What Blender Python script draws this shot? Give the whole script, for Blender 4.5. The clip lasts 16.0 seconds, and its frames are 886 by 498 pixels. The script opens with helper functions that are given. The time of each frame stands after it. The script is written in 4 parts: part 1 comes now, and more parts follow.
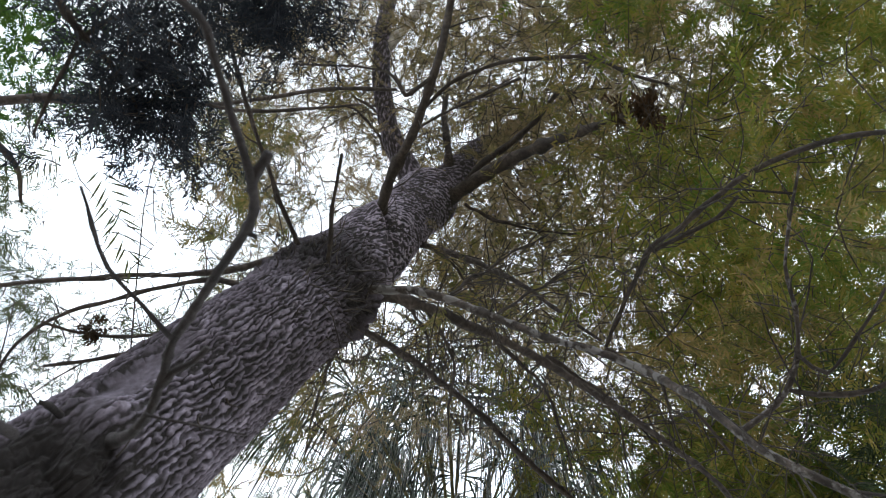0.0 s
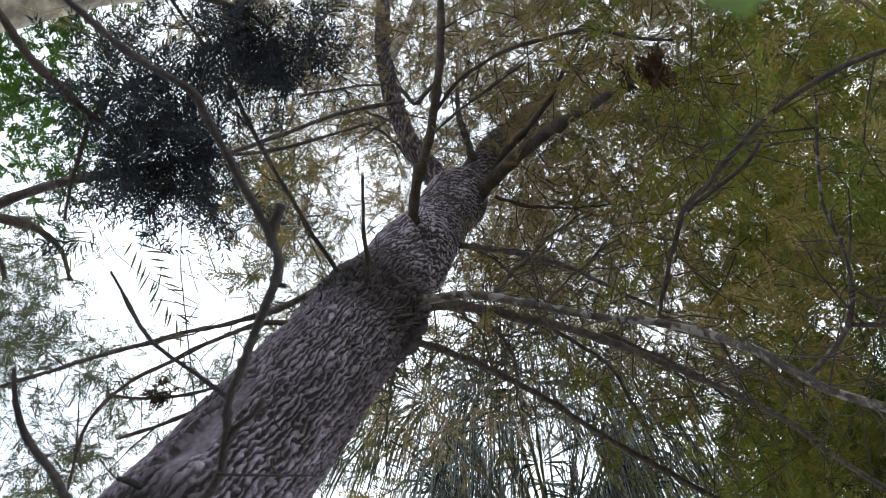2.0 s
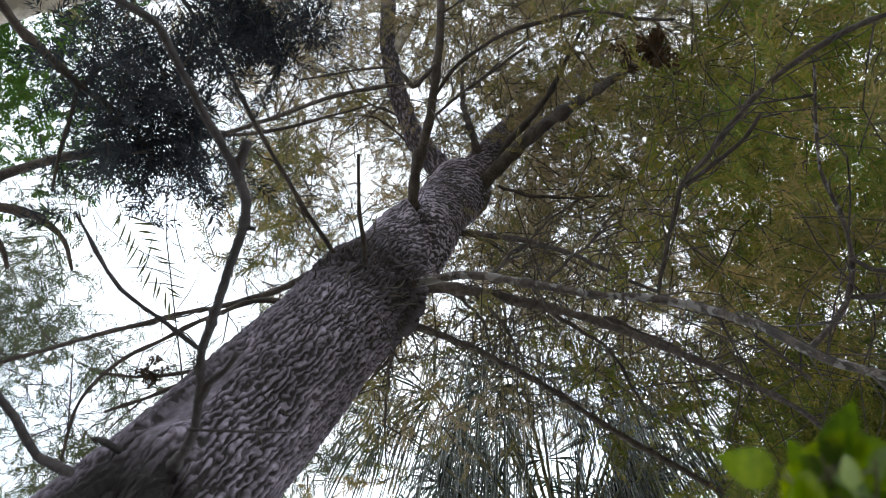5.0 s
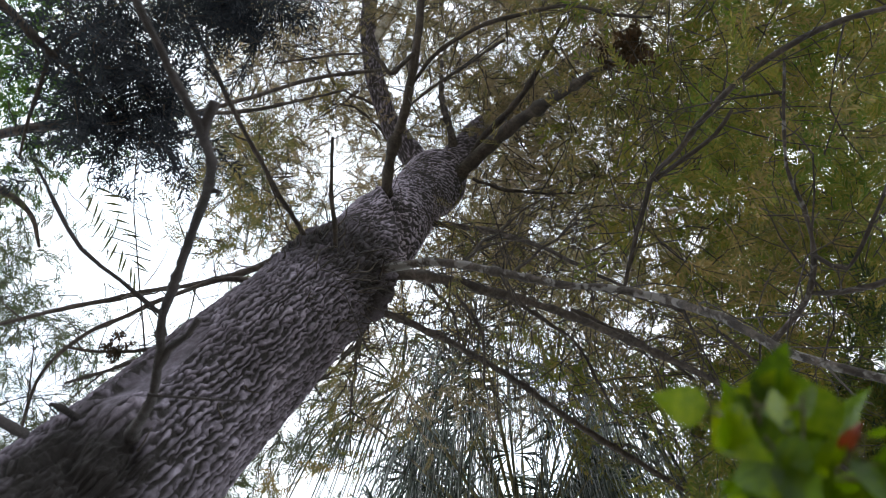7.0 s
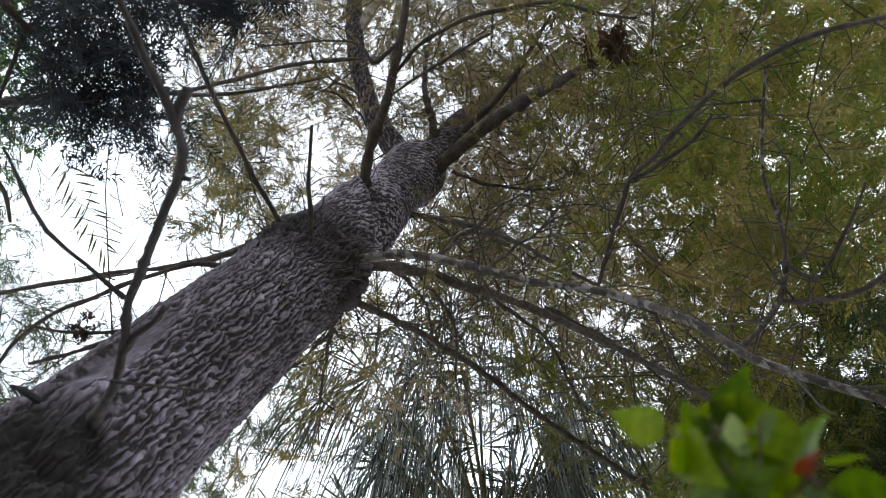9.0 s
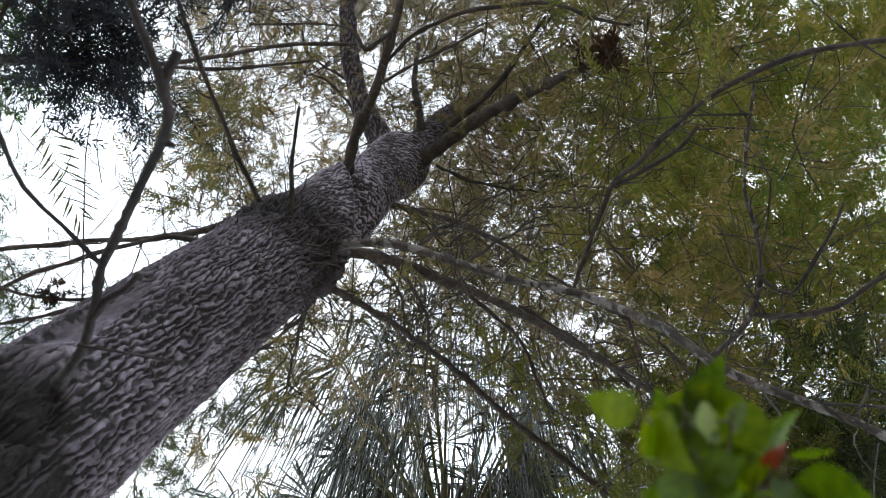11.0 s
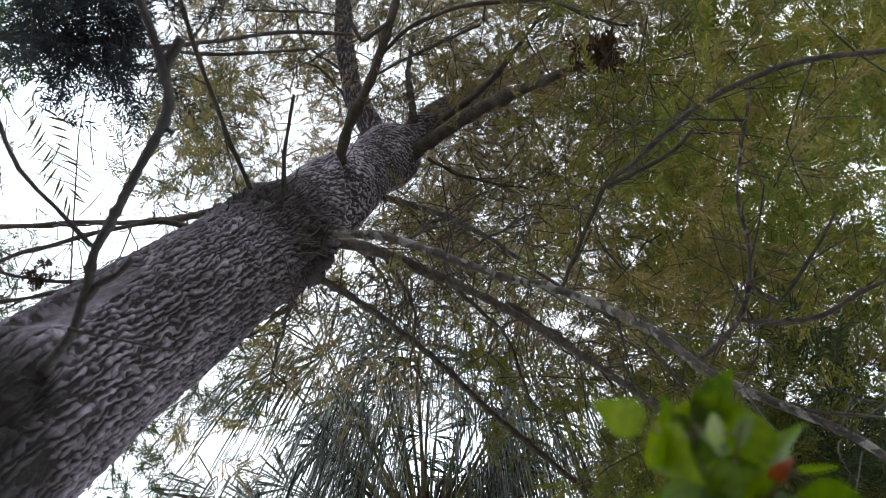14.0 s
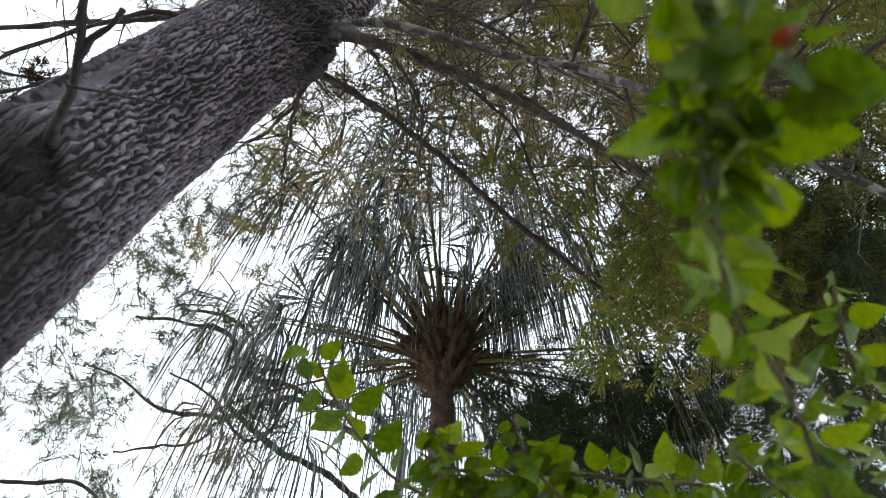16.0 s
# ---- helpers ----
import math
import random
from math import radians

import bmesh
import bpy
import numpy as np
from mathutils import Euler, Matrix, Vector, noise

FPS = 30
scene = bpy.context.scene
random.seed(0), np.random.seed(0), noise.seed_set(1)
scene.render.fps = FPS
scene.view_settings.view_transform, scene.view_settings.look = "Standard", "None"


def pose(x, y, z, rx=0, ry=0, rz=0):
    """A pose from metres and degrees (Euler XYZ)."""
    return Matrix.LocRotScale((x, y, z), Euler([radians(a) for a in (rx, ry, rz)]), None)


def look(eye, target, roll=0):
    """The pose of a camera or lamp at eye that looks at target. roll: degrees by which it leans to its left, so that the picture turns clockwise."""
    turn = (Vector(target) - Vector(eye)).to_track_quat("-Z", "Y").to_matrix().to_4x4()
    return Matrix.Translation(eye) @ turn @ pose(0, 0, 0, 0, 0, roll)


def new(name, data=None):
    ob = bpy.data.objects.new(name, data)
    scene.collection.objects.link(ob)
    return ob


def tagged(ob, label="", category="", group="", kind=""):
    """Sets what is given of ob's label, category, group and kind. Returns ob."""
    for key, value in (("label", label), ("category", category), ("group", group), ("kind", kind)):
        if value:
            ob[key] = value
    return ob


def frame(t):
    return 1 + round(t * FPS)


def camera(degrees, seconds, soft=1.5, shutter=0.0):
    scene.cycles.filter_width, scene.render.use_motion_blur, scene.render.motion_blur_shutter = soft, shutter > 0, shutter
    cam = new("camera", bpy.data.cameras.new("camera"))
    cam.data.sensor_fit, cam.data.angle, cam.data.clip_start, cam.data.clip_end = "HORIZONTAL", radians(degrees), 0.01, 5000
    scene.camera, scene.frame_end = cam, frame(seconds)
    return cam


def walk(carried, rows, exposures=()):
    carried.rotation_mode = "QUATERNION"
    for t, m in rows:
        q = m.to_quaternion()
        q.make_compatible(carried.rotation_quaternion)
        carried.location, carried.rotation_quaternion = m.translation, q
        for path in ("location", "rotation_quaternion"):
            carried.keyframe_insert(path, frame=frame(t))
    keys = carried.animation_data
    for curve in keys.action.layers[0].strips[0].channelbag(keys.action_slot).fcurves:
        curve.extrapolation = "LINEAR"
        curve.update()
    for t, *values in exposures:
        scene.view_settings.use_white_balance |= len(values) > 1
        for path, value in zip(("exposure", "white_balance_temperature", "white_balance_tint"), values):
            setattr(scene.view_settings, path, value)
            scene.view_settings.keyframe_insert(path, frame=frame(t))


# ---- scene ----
cam = camera(55.22, 16.0, soft=0.55)
cam.data.dof.use_dof = True
cam.data.dof.focus_distance = 5.0
cam.data.dof.aperture_fstop = 6.0
walk(cam, [
    (0.0, pose(0.0000, 0.0000, 1.5000, 169.307, -2.359, -3.961)),
    (0.5, pose(0.0226, -0.0130, 1.5001, 168.993, -2.800, 0.782)),
    (1.0, pose(0.0311, -0.0166, 1.5003, 168.804, -2.842, 3.645)),
    (1.5, pose(0.0344, -0.0248, 1.4965, 168.604, -3.030, 5.825)),
    (2.0, pose(0.0374, -0.0378, 1.4968, 168.366, -3.170, 7.608)),
    (2.5, pose(0.0418, -0.0514, 1.4970, 168.010, -3.715, 8.711)),
    (3.0, pose(0.0272, -0.0231, 1.4988, 167.961, -4.086, 9.231)),
    (3.5, pose(0.0315, 0.0015, 1.5103, 168.126, -4.253, 9.176)),
    (4.0, pose(0.0557, 0.0262, 1.5200, 168.501, -4.335, 8.795)),
    (6.5, pose(0.0980, 0.1348, 1.5171, 168.912, -2.965, 5.928)),
    (7.0, pose(0.1030, 0.1294, 1.5048, 168.713, -2.757, 5.371)),
    (7.5, pose(0.1105, 0.1323, 1.5148, 168.608, -2.461, 4.761)),
    (8.0, pose(0.1175, 0.1308, 1.5117, 168.388, -2.264, 4.087)),
    (8.5, pose(0.1179, 0.1260, 1.5123, 168.215, -2.097, 3.405)),
    (9.0, pose(0.1137, 0.1191, 1.5184, 168.137, -1.772, 2.839)),
    (11.5, pose(0.1066, 0.1398, 1.5180, 168.004, -0.956, -2.233)),
    (12.0, pose(0.1022, 0.1374, 1.5201, 167.982, -0.725, -2.628)),
    (12.5, pose(0.0932, 0.1266, 1.5213, 167.896, -0.542, -3.112)),
    (13.0, pose(0.0832, 0.1208, 1.5222, 167.889, -0.483, -3.480)),
    (13.5, pose(0.0828, 0.1225, 1.5206, 167.890, -0.525, -3.600)),
    (14.0, pose(0.0887, 0.1323, 1.5210, 167.551, -0.593, -3.618)),
    (14.5, pose(0.0984, 0.1614, 1.5141, 164.855, -0.608, -2.978)),
    (15.0, pose(0.1028, 0.1994, 1.5002, 161.880, -0.588, -2.058)),
    (15.5, pose(0.1078, 0.2484, 1.4890, 158.499, -0.606, -1.466)),
    (16.0, pose(0.1059, 0.2869, 1.4832, 155.885, -0.558, -1.247)),
])

# ---- world and light: bright overcast, high veiled sun ----
SUN_ELEV, SUN_ROT = radians(62), radians(35)
world = bpy.data.worlds.new("overcast_sky")
scene.world = world
world.use_nodes = True
wn, wl = world.node_tree.nodes, world.node_tree.links
wn.clear()
w_out = wn.new("ShaderNodeOutputWorld")
w_bg = wn.new("ShaderNodeBackground")
w_sky = wn.new("ShaderNodeTexSky")
w_sky.sky_type, w_sky.sun_disc = "NISHITA", False
w_sky.sun_elevation, w_sky.sun_rotation = SUN_ELEV, SUN_ROT
w_dim = wn.new("ShaderNodeVectorMath")
w_dim.operation = "SCALE"
w_dim.inputs["Scale"].default_value = 0.1
w_co = wn.new("ShaderNodeTexCoord")
w_noise = wn.new("ShaderNodeTexNoise")
w_noise.inputs["Scale"].default_value = 2.6
w_noise.inputs["Detail"].default_value = 5.0
w_ramp = wn.new("ShaderNodeValToRGB")
w_ramp.color_ramp.elements[0].position, w_ramp.color_ramp.elements[0].color = 0.3, (0.76, 0.87, 1.0, 1)
w_ramp.color_ramp.elements[1].position, w_ramp.color_ramp.elements[1].color = 0.7, (0.95, 0.985, 1.0, 1)
w_mix = wn.new("ShaderNodeMix")
w_mix.data_type = "RGBA"
w_mix.inputs["Factor"].default_value = 0.88
w_bg.inputs["Strength"].default_value = 2.6
wl.new(w_sky.outputs[0], w_dim.inputs[0])
wl.new(w_co.outputs["Generated"], w_noise.inputs["Vector"])
wl.new(w_noise.outputs[0], w_ramp.inputs[0])
wl.new(w_dim.outputs[0], w_mix.inputs["A"])
wl.new(w_ramp.outputs[0], w_mix.inputs["B"])
wl.new(w_mix.outputs["Result"], w_bg.inputs[0])
wl.new(w_bg.outputs[0], w_out.inputs[0])

sun = new("sun", bpy.data.lights.new("sun", "SUN"))
sun.data.energy, sun.data.angle, sun.data.color = 1.0, radians(25), (1.0, 0.97, 0.92)
sun.matrix_world = look((0, 0, 30), (-9, -13, 0))
scene.view_settings.exposure = 0.0


# ---- materials ----
def material(name):
    m = bpy.data.materials.new(name)
    m.use_nodes = True
    n = m.node_tree.nodes
    return m, n, m.node_tree.links, n["Principled BSDF"]


def ramp(n, stops):
    r = n.new("ShaderNodeValToRGB")
    e = r.color_ramp.elements
    while len(e) < len(stops):
        e.new(0.5)
    for k, (p, c) in zip(e, stops):
        k.position, k.color = p, (*c, 1)
    return r


def noise_node(n, l, scale, detail=5.0, rough=0.6, stretch=(1, 1, 1)):
    co, mp, t = n.new("ShaderNodeTexCoord"), n.new("ShaderNodeMapping"), n.new("ShaderNodeTexNoise")
    mp.inputs["Scale"].default_value = stretch
    t.inputs["Scale"].default_value, t.inputs["Detail"].default_value, t.inputs["Roughness"].default_value = scale, detail, rough
    l.new(co.outputs["Object"], mp.inputs[0])
    l.new(mp.outputs[0], t.inputs["Vector"])
    return t


def mix_rgb(n, l, kind, fac, a, b):
    x = n.new("ShaderNodeMix")
    x.data_type, x.blend_type = "RGBA", kind
    for key, v in (("Factor", fac), ("A", a), ("B", b)):
        if isinstance(v, (int, float)):
            x.inputs[key].default_value = v
        elif isinstance(v, tuple):
            x.inputs[key].default_value = (*v, 1)
        else:
            l.new(v, x.inputs[key])
    return x.outputs["Result"]


def bump(n, l, p, height, strength, distance):
    b = n.new("ShaderNodeBump")
    b.inputs["Strength"].default_value, b.inputs["Distance"].default_value = strength, distance
    l.new(height, b.inputs["Height"])
    l.new(b.outputs[0], p.inputs["Normal"])


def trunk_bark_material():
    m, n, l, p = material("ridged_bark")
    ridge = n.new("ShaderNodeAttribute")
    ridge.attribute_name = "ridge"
    # groove depth sets the tone: fissure brown plus painted-in groove shade
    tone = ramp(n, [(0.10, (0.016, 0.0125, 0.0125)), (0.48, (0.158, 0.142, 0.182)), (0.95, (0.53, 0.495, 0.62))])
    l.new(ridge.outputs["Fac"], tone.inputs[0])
    big, fine = noise_node(n, l, 2.2, 4), noise_node(n, l, 75, 8, 0.75, (1, 1, 0.5))
    patch = ramp(n, [(0.35, (0.75, 0.70, 0.69)), (0.65, (1.15, 1.12, 1.12))])
    l.new(big.outputs[0], patch.inputs[0])
    grain = ramp(n, [(0.32, (0.6, 0.57, 0.56)), (0.68, (1.25, 1.25, 1.25))])
    l.new(fine.outputs[0], grain.inputs[0])
    c = mix_rgb(n, l, "MULTIPLY", 0.9, tone.outputs[0], patch.outputs[0])
    c = mix_rgb(n, l, "MULTIPLY", 0.9, c, grain.outputs[0])
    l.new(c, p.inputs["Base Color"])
    p.inputs["Roughness"].default_value = 0.88
    bump(n, l, p, fine.outputs[0], 0.8, 0.007)
    return m


def branch_bark_material(name, dark, mid, pale, scale=30, lichen=0.0):
    m, n, l, p = material(name)
    a, b = noise_node(n, l, scale, 7, 0.7), noise_node(n, l, 8.0, 5)
    tone = ramp(n, [(0.25, dark), (0.5, mid), (0.78, pale)])
    l.new(a.outputs[0], tone.inputs[0])
    shift = ramp(n, [(0.38, (0.5, 0.48, 0.47)), (0.64, (1.3, 1.28, 1.27))])
    l.new(b.outputs[0], shift.inputs[0])
    c = mix_rgb(n, l, "MULTIPLY", 1.0, tone.outputs[0], shift.outputs[0])
    if lichen:
        spots = noise_node(n, l, 15, 5)
        mask = ramp(n, [(0.52, (0, 0, 0)), (0.57, (lichen, lichen, lichen))])
        l.new(spots.outputs[0], mask.inputs[0])
        c = mix_rgb(n, l, "MIX", mask.outputs[0], c, (0.27, 0.26, 0.255))
    l.new(c, p.inputs["Base Color"])
    p.inputs["Roughness"].default_value = 0.8
    bump(n, l, p, a.outputs[0], 0.9, 0.008)
    return m


def leaf_material(name, stops, glow, patch_scale=1.1, rough=0.5, through_share=0.45, veins=False, shine=0.3):
    """Leaf blades: reflected and transmitted daylight; colours vary in patches and from leaf to leaf."""
    m, n, l, p = material(name)
    patch = noise_node(n, l, patch_scale, 3)
    isl = n.new("ShaderNodeNewGeometry")
    add = n.new("ShaderNodeMath")
    add.operation = "MULTIPLY_ADD"
    add.inputs[1].default_value = 0.62 if veins else 0.42
    l.new((n.new("ShaderNodeObjectInfo").outputs["Random"] if veins else isl.outputs["Random Per Island"]), add.inputs[0])
    sub = n.new("ShaderNodeMath")
    sub.operation = "SUBTRACT"
    sub.inputs[1].default_value = 0.31 if veins else 0.21
    l.new(patch.outputs[0], sub.inputs[0])
    l.new(sub.outputs[0], add.inputs[2])
    tone = ramp(n, stops)
    l.new(add.outputs[0], tone.inputs[0])
    c = tone.outputs[0]
    if veins:
        fine = noise_node(n, l, 90, 6)
        mott = ramp(n, [(0.3, (0.75, 0.78, 0.7)), (0.7, (1.15, 1.1, 1.1))])
        l.new(fine.outputs[0], mott.inputs[0])
        c = mix_rgb(n, l, "MULTIPLY", 0.8, c, mott.outputs[0])
        bump(n, l, p, fine.outputs[0], 0.25, 0.002)
    l.new(c, p.inputs["Base Color"])
    p.inputs["Roughness"].default_value = rough
    p.inputs["Specular IOR Level"].default_value = shine
    tr = n.new("ShaderNodeBsdfTranslucent")
    tc = mix_rgb(n, l, "MULTIPLY", 1.0, c, glow)
    l.new(tc, tr.inputs[0])
    ms = n.new("ShaderNodeMixShader")
    ms.inputs[0].default_value = through_share
    l.new(p.outputs[0], ms.inputs[1])
    l.new(tr.outputs[0], ms.inputs[2])
    l.new(ms.outputs[0], n["Material Output"].inputs[0])
    return m


BARK = trunk_bark_material()
BRANCH = branch_bark_material("grey_brown_branch_bark", (0.022, 0.017, 0.015), (0.065, 0.052, 0.046), (0.16, 0.135, 0.122), 42)
LICHEN = branch_bark_material("lichen_spotted_bark", (0.022, 0.017, 0.014), (0.06, 0.048, 0.041), (0.15, 0.125, 0.11), 40, 0.6)
TWIG = branch_bark_material("dark_twig_bark", (0.022, 0.017, 0.014), (0.05, 0.039, 0.032), (0.11, 0.088, 0.072), 50)
NEARBARK = branch_bark_material("purple_brown_bark", (0.016, 0.013, 0.013), (0.032, 0.026, 0.027), (0.075, 0.062, 0.063), 60)
PALE = branch_bark_material("smooth_pale_gum_bark", (0.42, 0.39, 0.34), (0.60, 0.57, 0.51), (0.74, 0.71, 0.65), 6)
FIBRE = branch_bark_material("brown_palm_fibre", (0.045, 0.027, 0.019), (0.12, 0.070, 0.046), (0.24, 0.15, 0.10), 50)
OLIVE = leaf_material("feathery_olive_leaf", [(0.25, (0.08, 0.10, 0.034)), (0.5, (0.155, 0.138, 0.058)), (0.75, (0.255, 0.188, 0.09))], (1.5, 1.4, 0.95), 1.6, through_share=0.5)
GREEN = leaf_material("feathery_green_leaf", [(0.22, (0.070, 0.118, 0.024)), (0.5, (0.148, 0.158, 0.038)), (0.8, (0.25, 0.195, 0.068))], (1.55, 1.55, 0.78), 1.3, through_share=0.5)
# dark blue needles, with their shade against the sky put into the colour
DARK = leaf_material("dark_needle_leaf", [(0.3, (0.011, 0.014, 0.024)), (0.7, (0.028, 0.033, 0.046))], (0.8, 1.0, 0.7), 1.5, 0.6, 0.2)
CONIFER = leaf_material("dark_conifer_leaf", [(0.3, (0.017, 0.032, 0.013)), (0.7, (0.055, 0.075, 0.030))], (0.9, 1.2, 0.6), 1.2, 0.6, 0.25)
GUM = leaf_material("grey_green_gum_leaf", [(0.3, (0.05, 0.075, 0.035)), (0.7, (0.10, 0.10, 0.055))], (1.2, 1.25, 0.9), 0.8)
BROAD = leaf_material("bright_broad_leaf", [(0.15, (0.024, 0.050, 0.002)), (0.5, (0.060, 0.108, 0.003)), (0.9, (0.135, 0.18, 0.005))], (1.9, 1.8, 0.25), 6, 0.30, 0.50, True, 0.25)
RUSTY = leaf_material("rust_red_withered_leaf", [(0.3, (0.15, 0.030, 0.006)), (0.7, (0.24, 0.06, 0.010))], (1.6, 1.0, 0.6), 30, 0.5, 0.35, True)
# the pale end of these blade colours paints in the strips' sky highlights
PALM = leaf_material("palm_blade", [(0.2, (0.014, 0.024, 0.018)), (0.5, (0.050, 0.066, 0.056)), (0.82, (0.34, 0.355, 0.335))], (1.1, 1.25, 1.0), 3.0, 0.25, 0.3, shine=0.7)
BRONZE = leaf_material("bronze_feathery_leaf", [(0.25, (0.145, 0.142, 0.072)), (0.5, (0.235, 0.195, 0.120)), (0.75, (0.335, 0.25, 0.185))], (1.45, 1.4, 1.1), 1.6, through_share=0.5)
LEAFY = leaf_material("dense_green_leaf", [(0.25, (0.022, 0.062, 0.012)), (0.55, (0.05, 0.105, 0.018)), (0.85, (0.09, 0.14, 0.03))], (1.5, 1.7, 0.7), 1.0, 0.45, 0.4)
DEAD = leaf_material("dead_brown_leaf", [(0.3, (0.03, 0.02, 0.012)), (0.7, (0.09, 0.055, 0.03))], (1.2, 1.0, 0.7), 4, 0.8, 0.2)


def ground_material():
    m, n, l, p = material("leaf_littered_soil")
    a, b = noise_node(n, l, 0.6, 6), noise_node(n, l, 22, 8, 0.7)
    # unseen ground, toned pale to bounce light onto trunk and leaf undersides
    tone = ramp(n, [(0.3, (0.14, 0.17, 0.09)), (0.5, (0.27, 0.25, 0.22)), (0.7, (0.35, 0.33, 0.30))])
    l.new(a.outputs[0], tone.inputs[0])
    grain = ramp(n, [(0.3, (0.55, 0.5, 0.45)), (0.7, (1.25, 1.2, 1.15))])
    l.new(b.outputs[0], grain.inputs[0])
    l.new(mix_rgb(n, l, "MULTIPLY", 0.9, tone.outputs[0], grain.outputs[0]), p.inputs["Base Color"])
    p.inputs["Roughness"].default_value = 0.95
    bump(n, l, p, b.outputs[0], 0.6, 0.03)
    return m


SOIL = ground_material()


# ---- mesh helpers ----
def mesh_of(name, verts, faces, mat, smooth=True, attr=None):
    """A mesh from a vertex array and a face array whose rows all have 3 or 4 corners."""
    verts, faces = np.asarray(verts, dtype=np.float32), np.asarray(faces, dtype=np.int32)
    me = bpy.data.meshes.new(name)
    k = faces.shape[1]
    me.vertices.add(len(verts))
    me.vertices.foreach_set("co", verts.ravel())
    me.loops.add(faces.size)
    me.loops.foreach_set("vertex_index", faces.ravel())
    me.polygons.add(len(faces))
    me.polygons.foreach_set("loop_start", np.arange(0, faces.size, k, dtype=np.int32))
    me.polygons.foreach_set("use_smooth", np.full(len(faces), smooth))
    if attr is not None:
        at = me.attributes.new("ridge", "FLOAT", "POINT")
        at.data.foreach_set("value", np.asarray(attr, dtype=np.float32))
    me.update(calc_edges=True)
    me.validate()
    me.materials.append(mat)
    return me


def thing(name, at, label, category, group="", kind=""):
    ob = new(name)
    ob.location = at
    ob.empty_display_size = 0.1
    return tagged(ob, label, category, group, kind)


def part(name, me, parent, label="", kind=""):
    """One mesh, given in world coordinates, as a part under its thing or part."""
    ob = new(name, me)
    ob.parent = parent
    top = parent
    shift = Vector((0, 0, 0))
    while top is not None:
        shift += top.location
        top = top.parent
    ob.location = -shift
    return tagged(ob, label, "", "", kind)


def value_noise(a, b, seed, period=0):
    """Smooth random field in [-1, 1] on a grid of unit cells; a repeats after period cells."""
    r = np.random.RandomState(seed)
    tab = r.uniform(-1, 1, (256, 256))
    ia, ib = np.floor(a).astype(int), np.floor(b).astype(int)
    fa, fb = a - ia, b - ib
    fa, fb = fa * fa * (3 - 2 * fa), fb * fb * (3 - 2 * fb)
    wrap = (lambda k: k % period) if period else (lambda k: k % 256)
    g = lambda p, q: tab[wrap(p), q % 256]
    return (g(ia, ib) * (1 - fa) + g(ia + 1, ib) * fa) * (1 - fb) + (g(ia, ib + 1) * (1 - fa) + g(ia + 1, ib + 1) * fa) * fb


def bark_height(th, z, ridges=66, twist=2.8, crack=0.20, breaks=9.0, meander=1.0):
    """Twisting, meandering, lapped ridges; th in radians, z in metres. 0 in the fissures, 1 on the ridges."""
    turns = th / (2 * np.pi)
    warp = 0.8 * value_noise(turns * 8, z * 2.0, 3, 8) + meander * (0.60 * value_noise(turns * 22, z * 8, 4, 22) + 0.42 * value_noise(turns * 60, z * 20, 12, 60) + 0.32 * value_noise(turns * 140, z * 50, 13, 140))
    a = turns * ridges - z * twist + warp
    row = np.floor(a)
    u = a - row
    wide = crack * (1 + 0.8 * value_noise(turns * 40, z * 18, 17, 40))
    rise, fall = np.clip((u - wide) / 0.42, 0, 1), np.clip((0.985 - u) / 0.13, 0, 1)
    h = np.minimum(rise * rise * (3 - 2 * rise), fall * fall * (3 - 2 * fall))
    seg = z * breaks + 7.3 * value_noise(row * 1.0 + 0.5, z * 0 + 3.0, 5) + 0.8 * value_noise(turns * 30, z * 8, 6, 30) + 0.3 * value_noise(turns * 90, z * 40, 14, 90)
    gap = np.abs((seg - np.floor(seg)) * 2 - 1)
    cut = np.clip((gap - 0.02) / 0.13, 0, 1)
    level = 0.76 + 0.24 * value_noise(row * 1.7, np.floor(seg) * 1.3, 8)
    pit = 0.13 * value_noise(turns * 120, z * 45, 15, 120) + 0.10 * value_noise(turns * 60, z * 110, 16, 60)
    return np.clip(h * (0.12 + 0.88 * cut) * level + 0.9 * pit * (0.35 + 0.65 * h), 0, 1.1)


def smooth_path(points, step):
    """Catmull-Rom through rows of x, y, z, radius, resampled about every step metres."""
    p = np.asarray(points, dtype=float)
    p = np.vstack([2 * p[0] - p[1], p, 2 * p[-1] - p[-2]])
    out = []
    for i in range(1, len(p) - 2):
        n = max(2, int(np.linalg.norm(p[i + 1, :3] - p[i, :3]) / step))
        for u in np.arange(n) / n:
            a, b, c, d = p[i - 1], p[i], p[i + 1], p[i + 2]
            out.append(0.5 * (2 * b + (c - a) * u + (2 * a - 5 * b + 4 * c - d) * u * u + (3 * b - a - 3 * c + d) * u ** 3))
    out.append(p[-2])
    return np.array(out)


